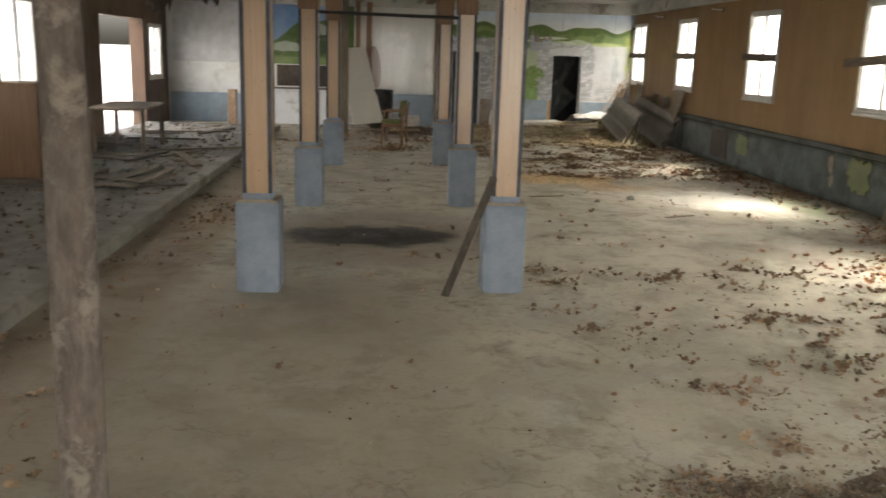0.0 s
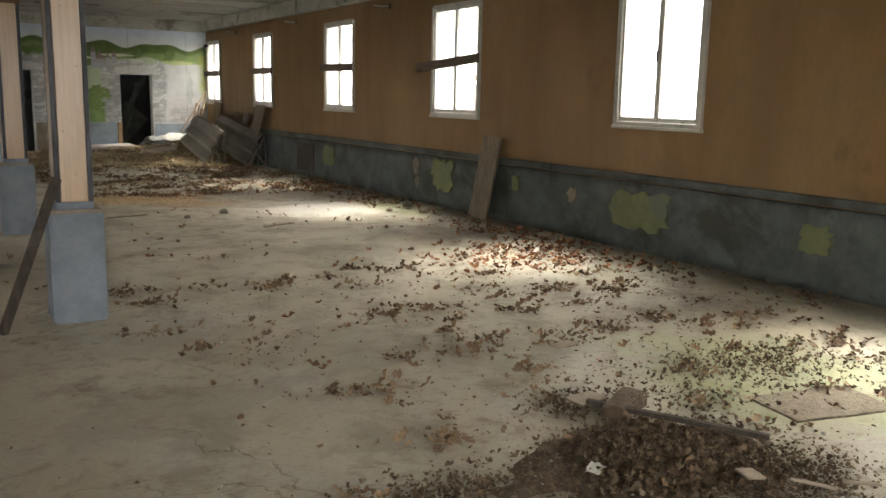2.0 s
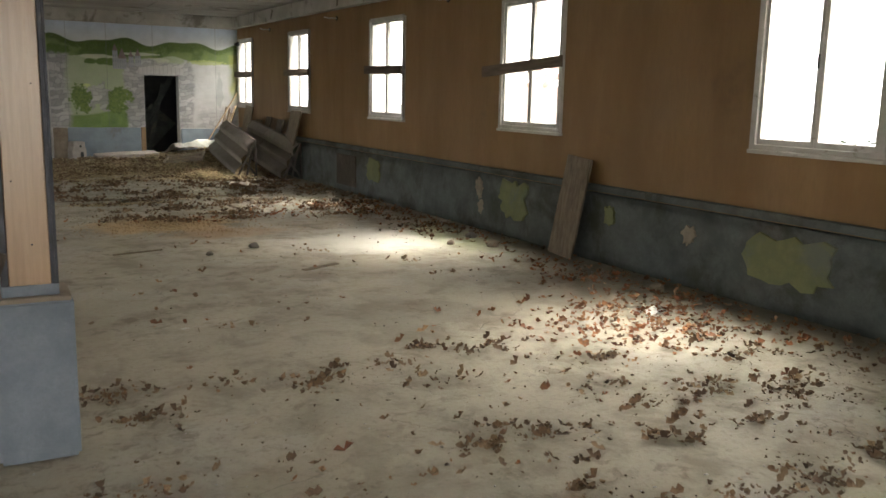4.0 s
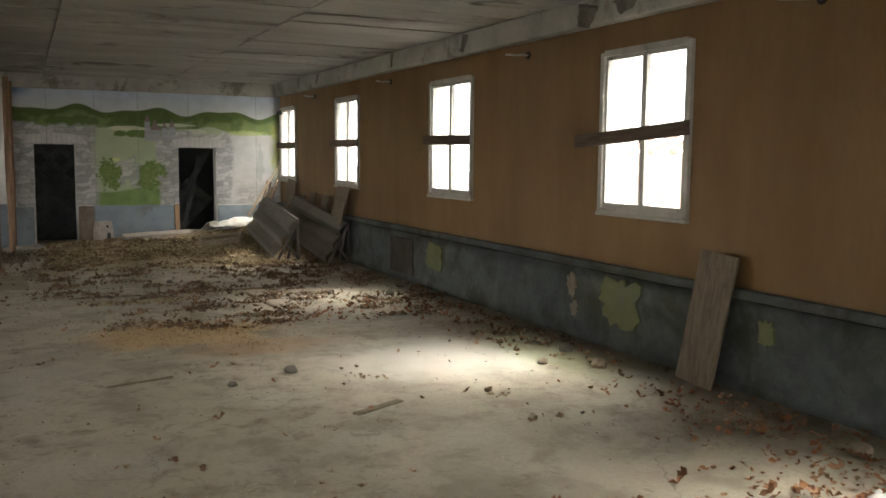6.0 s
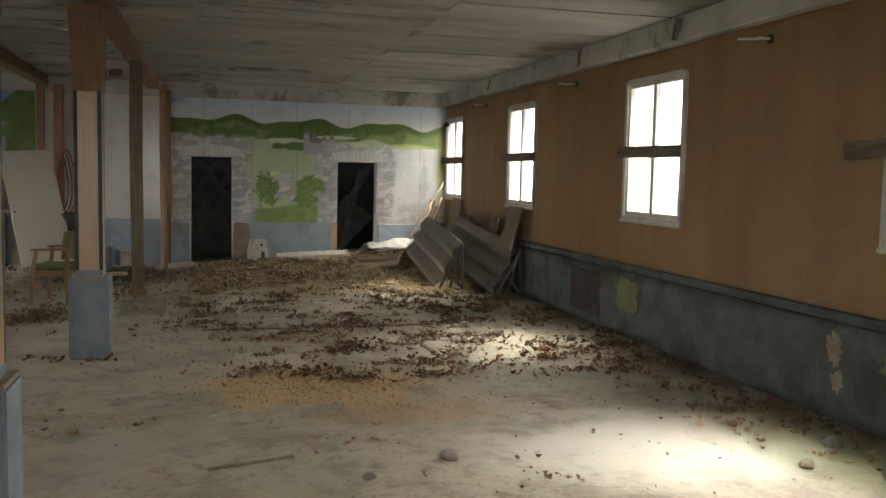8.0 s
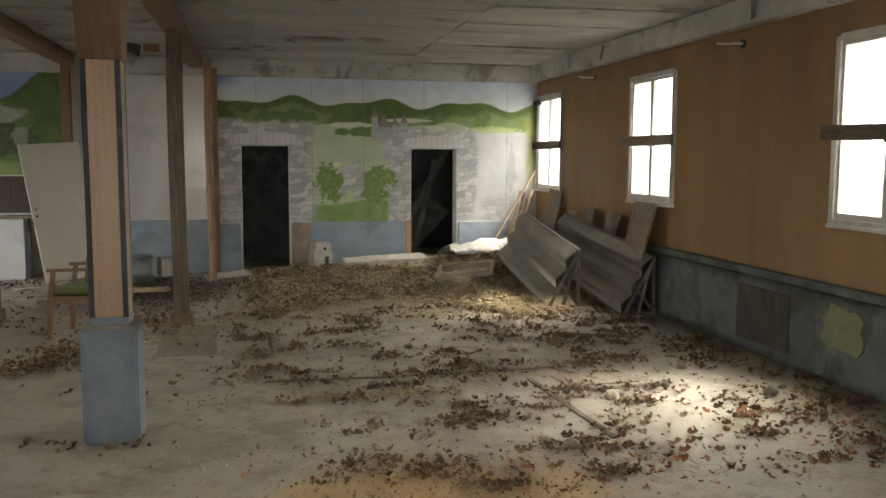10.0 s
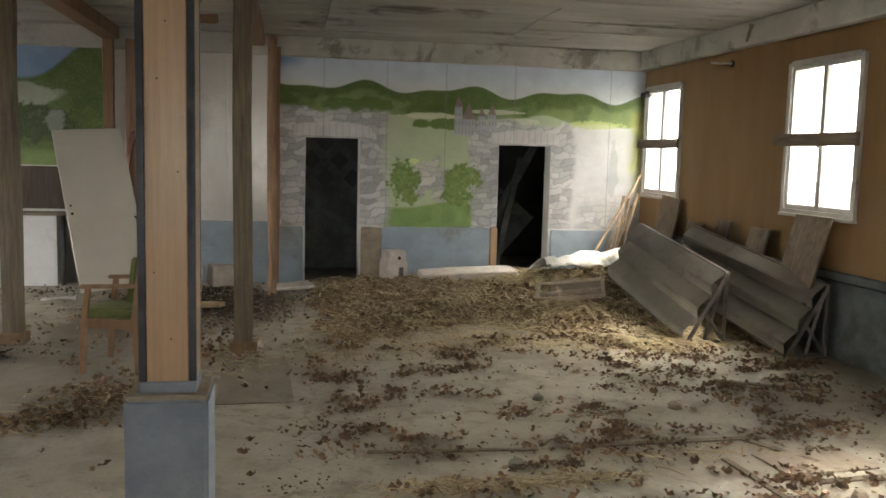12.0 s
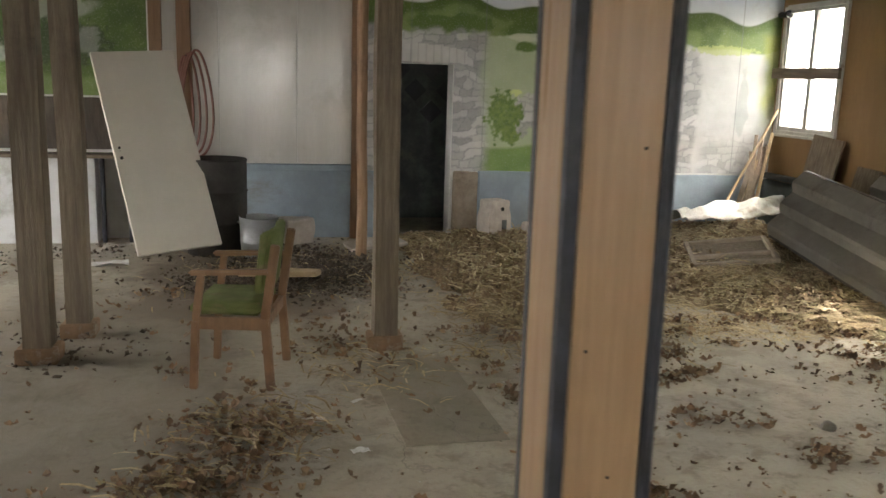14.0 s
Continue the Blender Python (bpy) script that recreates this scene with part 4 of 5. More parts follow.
# crumpled white tarpaulin by the second doorway
bm = bmesh.new()
bmesh.ops.create_grid(bm, x_segments=46, y_segments=22, size=0.5)
for v in bm.verts:
    x, y = v.co.x * 1.5, v.co.y * 0.7
    n = noise.noise(Vector((x * 2.3, y * 4.5, 2)))
    m = noise.noise(Vector((x * 7, y * 11, 5)))
    ridge = max(0, 0.2 - 0.5 * abs(y + 0.1)) * 1.0
    v.co = Vector((x + 0.05 * m, y + 0.06 * n, 0.06 + ridge + 0.09 * abs(n) + 0.03 * m))
M["tarp"] = surface("white_plastic_sheet", (0.56, 0.55, 0.52), (0.44, 0.43, 0.39), (0.24, 0.20, 0.15), 4, 40, 0.5, bump=0.3, stain_scale=3.5, stain_at=(0.48, 0.64))
tarp = solid("tarpaulin", bm, M["tarp"], "crumpled white plastic sheet on the straw heap", "tarpaulin", smooth=True)
tarp.matrix_basis = pose(-0.98, 19.25, 0.235, 0, -3, 14)
sol = tarp.modifiers.new("thick", "SOLIDIFY")
sol.thickness = 0.008


# ---------------------------------------------------------------- corrugated metal sheets on angle frames
M["tin"] = surface("dull_grey_sheet_metal", (0.40, 0.37, 0.325), (0.29, 0.265, 0.225), (0.13, 0.105, 0.08), 1.2, 26, 0.38, 0.3, bump=0.04, stain_scale=1.6, stain_at=(0.55, 0.75))


def metal_trough(nb, nt_, fb, ft, ribs, label):
    """Ribbed sheet spanned by near and far bottom and top corners, with its end frame."""
    nb, nt_, fb, ft = map(Vector, (nb, nt_, fb, ft))
    t = thing("metal_panel", label, "metal panel", "ribbed metal panels")
    out = (nt_ - nb).cross(fb - nb).normalized()
    bm, prev = bmesh.new(), None
    steps = ribs * 8
    for k in range(steps + 1):
        u = k / steps
        ph = u * ribs % 1.0
        h = 0.06 * (min(1.0, ph / 0.3) if ph < 0.4 else max(0.0, 1 - (ph - 0.4) / 0.6))
        row = [bm.verts.new(nb.lerp(fb, s / 10).lerp(nt_.lerp(ft, s / 10), u) + out * float(h) + out * 0.006 * noise.noise(Vector((s * 0.7, u * 3, ribs)))) for s in range(11)]
        if prev:
            for s in range(10):
                bm.faces.new((prev[s], prev[s + 1], row[s + 1], row[s]))
        prev = row
    bmesh.ops.solidify(bm, geom=bm.faces[:], thickness=0.004)
    part("ribbed_sheet", bm, M["tin"], t)
    for a, b in ((nt_, ft), (nb, fb), (nb, nt_)):
        bm = bmesh.new()
        beam(bm, a - out * 0.03, b - out * 0.03, 0.035, 0.035)
        part("edge_angle", bm, M["tin_edge"], t)
    foot = nb + Vector((0.38, -0.02, 0))
    for a, b in ((nt_, Vector((foot.x, foot.y, 0.02))), (nb.lerp(nt_, 0.45), foot), (nb, foot), (nt_.lerp(nb, 0.1), Vector((nb.x + 0.2, nb.y, 0.02)))):
        bm = bmesh.new()
        beam(bm, a - out * 0.02, b, 0.03, 0.03)
        part("frame_strut", bm, M["tin_edge"], t, "dark steel angle strut")
    return t


M["tin_edge"] = surface("dark_steel_angle", (0.16, 0.145, 0.13), (0.10, 0.09, 0.08), (0.12, 0.07, 0.04), 8, 60, 0.5, 0.5)
metal_trough((-1.19, 15.98, 0.03), (-0.88, 15.85, 0.70), (-1.16, 18.05, 0.36), (-0.80, 18.1, 0.97), 3, "ribbed sheet metal panel tipped on its side on the straw")
metal_trough((-0.52, 15.4, 0.03), (-0.19, 15.35, 0.66), (-0.72, 17.45, 0.40), (-0.42, 17.5, 1.0), 3, "dull ribbed metal panel leaning by the wall plinth")

for (a, b, w) in (((-0.42, 15.72, 0.3), (-0.11, 15.72, 1.24), 0.55), ((-0.3, 18.85, 0.25), (-0.1, 18.75, 1.26), 0.5), ((-0.38, 16.6, 0.35), (-0.12, 16.6, 1.05), 0.35), ((-0.34, 17.4, 0.3), (-0.11, 17.35, 1.08), 0.3), ((-0.32, 18.1, 0.2), (-0.11, 18.05, 1.0), 0.35)):
    bm = bmesh.new()
    beam(bm, (a[0], a[1], 0.02), b, w, 0.025, up=(1, 0, 0.3))
    bmesh.ops.bevel(bm, geom=bm.edges[:], offset=0.004, segments=1, affect="EDGES")
    solid("stacked_board", bm, M["grey_wood"], "grey dusty board leaning against the wall", "board", "boards against the wall")
rng = random.Random(9)
for k in range(9):
    x0, y0 = -0.85 + rng.uniform(-0.05, 0.45), 19.2 + rng.uniform(-0.15, 0.3)
    bm = bmesh.new()
    beam(bm, (x0, y0, 0.12), (-0.12 - 0.035 * k, 19.80 - rng.uniform(0, 0.1), rng.uniform(0.85, 1.3)), rng.uniform(0.035, 0.07), 0.022)
    solid("batten", bm, M["sawn"] if k % 5 == 0 else M["plank_x"], "thin wooden batten leaning in the corner", "batten", "battens in the corner")
bm = bmesh.new()
rod(bm, (-0.98, 19.35, 0.3), (-0.10, 19.75, 1.52), 0.018, 0.014, 8)
solid("pole", bm, M["sawn"], "long thin wooden pole leaning in the corner", "pole")

# framed board lying on the straw
fr = thing("framed_board", "grey wooden frame board lying on the straw", "frame", at=pose(-1.72, 17.75, 0.225, 9, -8, -20))
part("board", worn_box(-0.34, 0.34, -0.28, 0.28, 0, 0.012, 0.002), M["grey_wood"], fr)
for a in ((-0.38, -0.34, -0.32, 0.32), (0.34, 0.38, -0.32, 0.32), (-0.339, 0.339, 0.28, 0.32), (-0.339, 0.339, -0.32, -0.28), (-0.339, 0.339, -0.12, -0.08)):
    part("rail", worn_box(*a, 0.0, 0.045, 0.003), M["bare"], fr)

# ---------------------------------------------------------------- east wall fittings
M["enamel"] = surface("white_enamel_bracket", (0.62, 0.62, 0.60), (0.5, 0.5, 0.48), None, 8, 60, 0.4)
for y in (6.45, 10.2, 14.0, 17.6):
    br = thing("wall_bracket", "small white pipe bracket on the wall", "bracket", "pipe brackets", at=pose(0, y, 2.80))
    bm = bmesh.new()
    rod(bm, (0, 0, 0), (-0.12, 0, 0), 0.011, n=8)
    rod(bm, (-0.12, 0, -0.008), (-0.12, 0.27, 0.03), 0.011, n=8)
    part("pipe", bm, M["enamel"], br, smooth=True)
    bm = bmesh.new()
    rod(bm, (0, 0, 0), (-0.012, 0, 0), 0.04, n=14)
    part("rose", bm, M["black"], br, "dark wall rose")
for y, z, w, h, mat in ((12.3, 0.45, 0.5, 0.38, "lime"), (8.42, 0.44, 0.62, 0.44, "lime"), (4.6, 0.40, 0.85, 0.42, "lime"), (6.72, 0.48, 0.16, 0.2, "lime"), (2.6, 0.42, 0.3, 0.25, "lime"), (9.17, 0.50, 0.16, 0.26, "bare"), (9.12, 0.28, 0.13, 0.18, "bare"), (5.65, 0.46, 0.16, 0.18, "bare")):
    bm = bmesh.new()
    r, ring = random.Random(int(y * 100)), []
    for i in range(26):
        a = 2 * math.pi * i / 26
        q = 1 / max(abs(math.cos(a)), abs(math.sin(a))) if mat == "lime" else 1.0
        q *= r.uniform(0.66, 1.06) if mat == "lime" else r.uniform(0.6, 1.15)
        ring.append(bm.verts.new((-0.0925, y + w / 2 * q * math.cos(a), z + h / 2 * q * math.sin(a))))
    f = bm.faces.new(ring)
    g = bmesh.ops.extrude_face_region(bm, geom=[f])["geom"]
    bmesh.ops.translate(bm, vec=(0.03, 0, 0), verts=[v for v in g if isinstance(v, bmesh.types.BMVert)])
    solid("paint_patch", bm, M[mat], "patch of yellow green paint on the plinth" if mat == "lime" else "bare patch of broken plaster on the plinth", "patch", kind="structure")
bm = worn_box(-0.088, -0.05, 13.0, 13.8, 0.1, 0.6, 0.006)
solid("wall_hatch", bm, M["dark_board"], "dark boarded hatch in the plinth", "hatch", kind="structure")

# ---------------------------------------------------------------- raised slab and clutter on the west side
bm = worn_box(WEST + 0.005, -8.73, SOUTH + 0.01, 17.9, 0.0, 0.13, 0.012, 0, 0)
bmesh.ops.subdivide_edges(bm, edges=[e for e in bm.edges if abs(e.verts[0].co.y - e.verts[1].co.y) > 5], cuts=60)
for v in bm.verts:
    if v.co.x > -9 and v.co.z > 0.05:
        v.co.x += 0.05 * noise.noise(Vector((0, v.co.y * 1.3, 0)))
solid("raised_slab", bm, M["slab"], "raised concrete slab with a broken kerb edge", "slab", kind="structure")
tb = thing("work_table", "rough wooden work table with bare top", "table", at=pose(-10.55, 12.3, 0.13, 0, 0, 4))
part("tabletop", worn_box(-0.45, 0.45, -0.9, 0.9, 0.70, 0.74, 0.006), M["grey_wood"], tb)
for x in (-0.38, 0.38):
    for y in (-0.8, 0.8):
        part("leg", worn_box(x - 0.03, x + 0.03, y - 0.03, y + 0.03, 0, 0.699, 0.004), M["plank_x"], tb)
rng = random.Random(4)
for k in range(26):
    bm = bmesh.new()
    x, y, a, L = rng.uniform(-11.0, -9.3), rng.uniform(7.6, 16.0), rng.uniform(-0.5, 0.5) + 1.57 * (k % 2), rng.uniform(0.7, 1.9)
    z = 0.145
    beam(bm, (x - math.cos(a) * L / 2, y - math.sin(a) * L / 2, z), (x + math.cos(a) * L / 2, y + math.sin(a) * L / 2, z + rng.uniform(0, 0.04)), rng.uniform(0.08, 0.18), 0.028)
    solid("loose_plank", bm, (M["grey_wood"], M["dark_board"], M["plank"])[k % 3], "loose weathered plank lying on the slab", "plank", "planks on the slab")
bm = worn_box(-11.2, -10.6, 8.6, 9.2, 0.13, 1.35, 0.006)
solid("orange_cupboard", bm, M["post_core"], "orange brown cupboard side by the window", "cupboard")
bm = worn_box(-10.1, -9.9, 18.9, 19.1, 0.0, 0.85, 0.01)
solid("brick_stub", bm, M["brick_foot"], "short brick pier before the end wall", "pier")
bm = worn_box(-9.9, -9.45, NORTH - 0.09, NORTH - 0.006, 1.05, 1.5, 0.01)
solid("exposed_brickwork", bm, M["brick_foot"], "patch of exposed brickwork in the wall", "brickwork", kind="structure")
bm = worn_box(-11.7, -9.25, NORTH - 0.03, NORTH - 0.002, 0.0, 0.72, 0.006)
solid("dado_far_west", bm, M["dado_blue"], "pale blue painted lower wall", "plinth", kind="structure")

# broken ceiling boards hanging down
def hanging_board(x, y, w, drop, tilt, seed, mat):
    bm = worn_box(-w / 2, w / 2, -0.012, 0.012, -drop, 0.0, 0.003, 0, 6)
    for v in bm.verts:
        rag = noise.noise(Vector((v.co.x * 9, seed, 0)))
        v.co.z *= 1 + 0.6 * rag if v.co.z < -drop * 0.5 else 1
        v.co.y += 0.05 * noise.noise(Vector((v.co.x * 4, v.co.z * 6, seed)))
    ob = solid("hanging_board", bm, M[mat], "torn damp ceiling board hanging down", "board", "hanging ceiling boards")
    ob.matrix_basis = pose(x, y, CEIL + 0.004, 25, tilt, seed * 13 % 30)


for k, (x, y, w, drop, tilt, mat) in enumerate(((-6.0, 18.5, 0.34, 0.13, 4, "dark_board"), (-5.72, 18.55, 0.2, 0.1, -6, "post_core"), (-10.5, 15.0, 0.45, 0.75, 12, "dark_board"),
                                                (-9.75, 15.2, 0.7, 0.5, -8, "dark_board"), (-9.1, 14.8, 0.5, 0.42, 5, "brown"), (-10.9, 13.6, 0.4, 0.4, 9, "dark_board"))):
    hanging_board(x, y, w, drop, tilt, k + 2, mat)

# torn paper on the cornice, and dark sheets standing in for its shaded gaps
M["torn"] = surface("torn_grey_paper", (0.22, 0.20, 0.17), (0.14, 0.125, 0.105), (0.08, 0.07, 0.06), 6, 50, 0.9, bump=0.4)
for k, (y, z, w, h) in enumerate(((8.95, 3.02, 0.34, 0.2), (8.35, 3.06, 0.4, 0.16), (11.4, 3.05, 0.16, 0.2), (13.6, 3.06, 0.12, 0.2), (17.0, 3.05, 0.1, 0.18))):
    bm = bmesh.new()
    bmesh.ops.create_grid(bm, x_segments=8, y_segments=8, size=0.5)
    for v in bm.verts:
        a, b = v.co.x, v.co.y
        v.co = Vector((-0.146 - 0.03 * max(0, 0.3 - b) * (1 + noise.noise(Vector((a * 4, k, 0)))), a * w * (0.75 + 0.5 * b + 0.3 * noise.noise(Vector((b * 3, k, 1)))), b * h))
    bmesh.ops.solidify(bm, geom=bm.faces[:], thickness=0.003)
    ob = solid("torn_paper", bm, M["torn"], "grey sheet on the cornice for torn paper and dark gaps", "paper", "peeling paper")
    ob.matrix_basis = pose(0, y, z, 12 * (-1) ** k)

# ---------------------------------------------------------------- outside: neighbouring brick building
nb = thing("outbuilding", "ruined red brick outbuilding with bare rafters across the yard", "building")
part("wall", worn_box(9.2, 10.0, 17.4, 23.0, -0.35, 1.9, 0), M["brick"], nb)
for k in range(7):
    bm = bmesh.new()
    beam(bm, (9.1, 17.8 + k * 0.8, 1.9), (10.4, 17.8 + k * 0.8, 2.6), 0.1, 0.14)
    part("rafter", bm, M["tile_red"], nb)


# shrub growing outside below a window
def shrub(x, y, height, seed):
    r = random.Random(seed)
    t = thing("shrub", "small leafy green shrub growing outside the window", "shrub", at=pose(x, y, -0.35))
    stems, leaves = bmesh.new(), bmesh.new()
    for k in range(9):
        a, lean = r.uniform(0, 6.28), r.uniform(0.08, 0.3)
        top = Vector((lean * math.cos(a), lean * math.sin(a) * 1.6, height * r.uniform(0.82, 1.0)))
        rod(stems, (0.03 * math.cos(a), 0.03 * math.sin(a), 0), top, 0.012, 0.004, 6)
        for j in range(42):
            p = top * r.uniform(0.45, 1.0) + Vector((r.gauss(0, 0.07), r.gauss(0, 0.07), r.gauss(0, 0.05)))
            m = Matrix.Translation(p) @ Matrix.Rotation(r.uniform(0, 6.28), 4, "Z") @ Matrix.Rotation(r.uniform(-0.9, 0.9), 4, "X")
            size = r.uniform(0.025, 0.05)
            vs = [leaves.verts.new(m @ Vector(c)) for c in ((0, 0, 0), (size, size * 0.4, 0.006), (size * 2, 0, 0), (size, -size * 0.4, 0.006))]
            leaves.faces.new(vs)
    part("stems", stems, M["grey_wood"], t)
    part("foliage", leaves, M["foliage"], t, "small green leaves")


M["foliage"] = surface("shrub_leaves", (0.10, 0.14, 0.05), (0.06, 0.09, 0.03), None, 8, 60, 0.6)
shrub(0.75, 4.22, 1.78, 3)
shrub(0.85, 4.62, 1.70, 8)

# iron pipe stub in the corner over the mural
bm = bmesh.new()
rod(bm, (-0.035, NORTH, 2.60), (-0.035, NORTH - 0.16, 2.60), 0.035, n=12)
rod(bm, (-0.035, NORTH - 0.16, 2.60), (-0.035, NORTH - 0.18, 2.60), 0.046, n=12)
solid("pipe_stub", bm, M["black"], "short black iron pipe stub in the wall corner", "pipe")

# ---------------------------------------------------------------- straw heap, leaves, crumbs
def heap_height(x, y):
    """Height of the straw and rubble heap before the mural."""
    lump = np.asarray(cloudy(x * 1.6 + 40, y * 1.6 + 40, 61)) - 0.5
    fine = np.asarray(cloudy(x * 7 + 40, y * 7 + 40, 67)) - 0.5
    edge = 15.85 + 0.45 * np.sin(x * 1.7) + 0.9 * lump - 0.55 * np.exp(-((x + 1.7) / 0.8) ** 2)
    rise = smooth(0.0, 2.4, y - edge)
    h = rise * (0.035 + 0.10 * np.exp(-((x + 2.0) / 1.2) ** 2) + 0.24 * np.exp(-((x + 1.0) / 0.75) ** 2 - ((y - 18.6) / 1.0) ** 2))
    h = h + rise * (0.10 * lump + 0.06 * fine)
    side = smooth(-4.9, -4.2, x) * (1 - smooth(-0.3, -0.12, x))
    return h * side + 0.03 * fine - 0.03 * (1 - side) - 0.028 * (1 - smooth(0.1, 1.1, y - edge)) + 0.03 * lump


M["straw_bed"] = surface("matted_straw_bed", (0.30, 0.225, 0.135), (0.19, 0.14, 0.085), (0.12, 0.085, 0.055), 9, 80, 0.95, bump=0.9, stain_scale=2.2, stain_at=(0.5, 0.7))
nx, ny = 130, 90
gx, gy = np.meshgrid(np.linspace(-5.0, -0.1, nx + 1), np.linspace(15.2, 19.98, ny + 1))
hx, hy = gx.ravel(), gy.ravel()
hz = heap_height(hx, hy) - 0.006
i, j = np.meshgrid(np.arange(nx), np.arange(ny))
a = (j * (nx + 1) + i).ravel()
me = bpy.data.meshes.new("straw_heap")
me.from_pydata(np.stack([hx, hy, hz], 1).tolist(), [], np.stack([a, a + 1, a + nx + 2, a + nx + 1], 1).tolist())
me.materials.append(M["straw_bed"])
me.polygons.foreach_set("use_smooth", [True] * len(me.polygons))
tagged(new("straw_heap", me), "low heap of matted straw and dead leaves before the mural", "straw", kind="stuff")


def litter_material(name, tones, rough=0.85):
    m, nt, b = nodes_of(name)
    geo = nt.nodes.new("ShaderNodeNewGeometry")
    cr = nt.nodes.new("ShaderNodeValToRGB")
    el = cr.color_ramp.elements
    while len(el) < len(tones):
        el.new(0.5)
    for k, tone in enumerate(tones):
        el[k].position, el[k].color = k / (len(tones) - 1), (*tone, 1)
    nt.links.new(geo.outputs["Random Per Island"], cr.inputs[0])
    c = mix(nt, ramp(nt, noise_of(nt, coords(nt), 45, 3), 0.4, 0.7, 0, 0.5), cr.outputs[0], (0.06, 0.042, 0.028))
    nt.links.new(c, b.inputs["Base Color"])
    b.inputs["Roughness"].default_value = rough
    return m


def scatter(name, centres, sizes, template, faces, material, label, category, tilt=0.5, lift=0.0, seed=0, ground=None):
    """Many small pieces in one mesh: the template turned, tilted and scaled at each centre."""
    r = np.random.RandomState(seed)
    n, k = len(centres), len(template)
    yaw, tp, tr = r.rand(n) * 6.283, r.randn(n) * tilt, r.randn(n) * tilt
    t = template[None, :, :] * sizes[:, None, None] * (0.75 + 0.5 * r.rand(n, 1, 3))
    x, y, z = t[..., 0], t[..., 1], t[..., 2] * (0.5 + 1.2 * r.rand(n, 1))
    y, z = y * np.cos(tp)[:, None] - z * np.sin(tp)[:, None], y * np.sin(tp)[:, None] + z * np.cos(tp)[:, None]
    x, z = x * np.cos(tr)[:, None] - z * np.sin(tr)[:, None], x * np.sin(tr)[:, None] + z * np.cos(tr)[:, None]
    x, y = x * np.cos(yaw)[:, None] - y * np.sin(yaw)[:, None], x * np.sin(yaw)[:, None] + y * np.cos(yaw)[:, None]
    z = z - z.min(1, keepdims=True) + 0.001 + lift * r.rand(n, 1)
    if ground is not None:
        z = z + np.maximum(ground(centres[:, 0], centres[:, 1]), 0)[:, None]
    v = np.stack([x + centres[:, :1], y + centres[:, 1:2], z], 2).reshape(-1, 3)
    counts = np.array([len(f) for f in faces])
    flat = np.concatenate([np.array(f) for f in faces])
    loops = (flat[None, :] + (np.arange(n) * k)[:, None]).ravel()
    me = bpy.data.meshes.new(name)
    me.vertices.add(n * k)
    me.vertices.foreach_set("co", v.astype(np.float32).ravel())
    me.loops.add(len(loops))
    me.loops.foreach_set("vertex_index", loops.astype(np.int32))
    total = np.tile(counts, n)
    me.polygons.add(len(total))
    me.polygons.foreach_set("loop_start", np.concatenate([[0], np.cumsum(total)[:-1]]).astype(np.int32))
    me.polygons.foreach_set("loop_total", total.astype(np.int32))
    me.update()
    me.validate()
    me.materials.append(material)
    return tagged(new(name, me), label, category, kind="stuff")


def blobs(spots, seed):
    """Centres drawn round (x, y, rx, ry, count) spots."""
    r = np.random.RandomState(seed)
    out = []
    for x, y, rx, ry, n in spots:
        out.append(np.stack([x + rx * r.randn(n), y + ry * r.randn(n)], 1))
    p = np.concatenate(out)
    ok = (p[:, 0] < -0.12) & (p[:, 0] > -8.75) & (p[:, 1] < 19.9) & (p[:, 1] > -5.5)
    for cx, cy in ((-5.33, 4.26), (-5.33, 8.2), (-5.33, 12.17), (-7.25, 4.2), (-7.2, 8.05), (-7.15, 11.95)):
        ok &= ~((np.abs(p[:, 0] - cx) < 0.19) & (np.abs(p[:, 1] - cy) < 0.19))
    return p[ok]


def clumped(box_, n, seed, share=0.75, clumps=60, spread=0.16):
    """Centres over a rectangle, most of them gathered in small drifts."""
    r = np.random.RandomState(seed)
    x0, x1, y0, y1 = box_
    c = np.stack([r.uniform(x0, x1, clumps), r.uniform(y0, y1, clumps)], 1)
    m = int(n * share)
    w = r.rand(clumps) ** 2
    pick = r.choice(clumps, m, p=w / w.sum())
    near = c[pick] + r.randn(m, 2) * spread * (0.4 + 1.2 * r.rand(clumps)[pick])[:, None] * np.array([1.5, 0.8])
    far = np.stack([r.uniform(x0, x1, n - m), r.uniform(y0, y1, n - m)], 1)
    p = np.concatenate([near, far])
    return p[(p[:, 0] < -0.12) & (p[:, 1] < 19.9)]


LEAF = np.array([(-0.5, 0, 0.10), (-0.2, 0.26, 0.16), (0.05, 0.17, 0.02), (0.22, 0.34, 0.2), (0.5, 0.02, 0.16), (0.2, -0.30, 0.22), (0.0, -0.16, 0.03), (-0.25, -0.28, 0.14), (0.0, 0.0, 0.0)])
LEAF_FACES = [(0, 1, 8), (1, 2, 8), (2, 3, 8), (3, 4, 8), (4, 5, 8), (5, 6, 8), (6, 7, 8), (7, 0, 8)]
CHIP = np.array([(-0.5, -0.2, 0), (0.4, -0.35, 0.05), (0.5, 0.3, 0), (-0.3, 0.4, 0.08), (0.0, 0.05, 0.38)])
CHIP_FACES = [(0, 1, 4), (1, 2, 4), (2, 3, 4), (3, 0, 4), (3, 2, 1, 0)]
STRAW = np.array([(-0.5, -0.042, 0), (-0.5, 0.042, 0), (0, -0.048, 0.07), (0, 0.048, 0.07), (0.5, -0.034, 0.0), (0.5, 0.034, 0.0)])
STRAW_FACES = [(0, 2, 3, 1), (2, 4, 5, 3)]

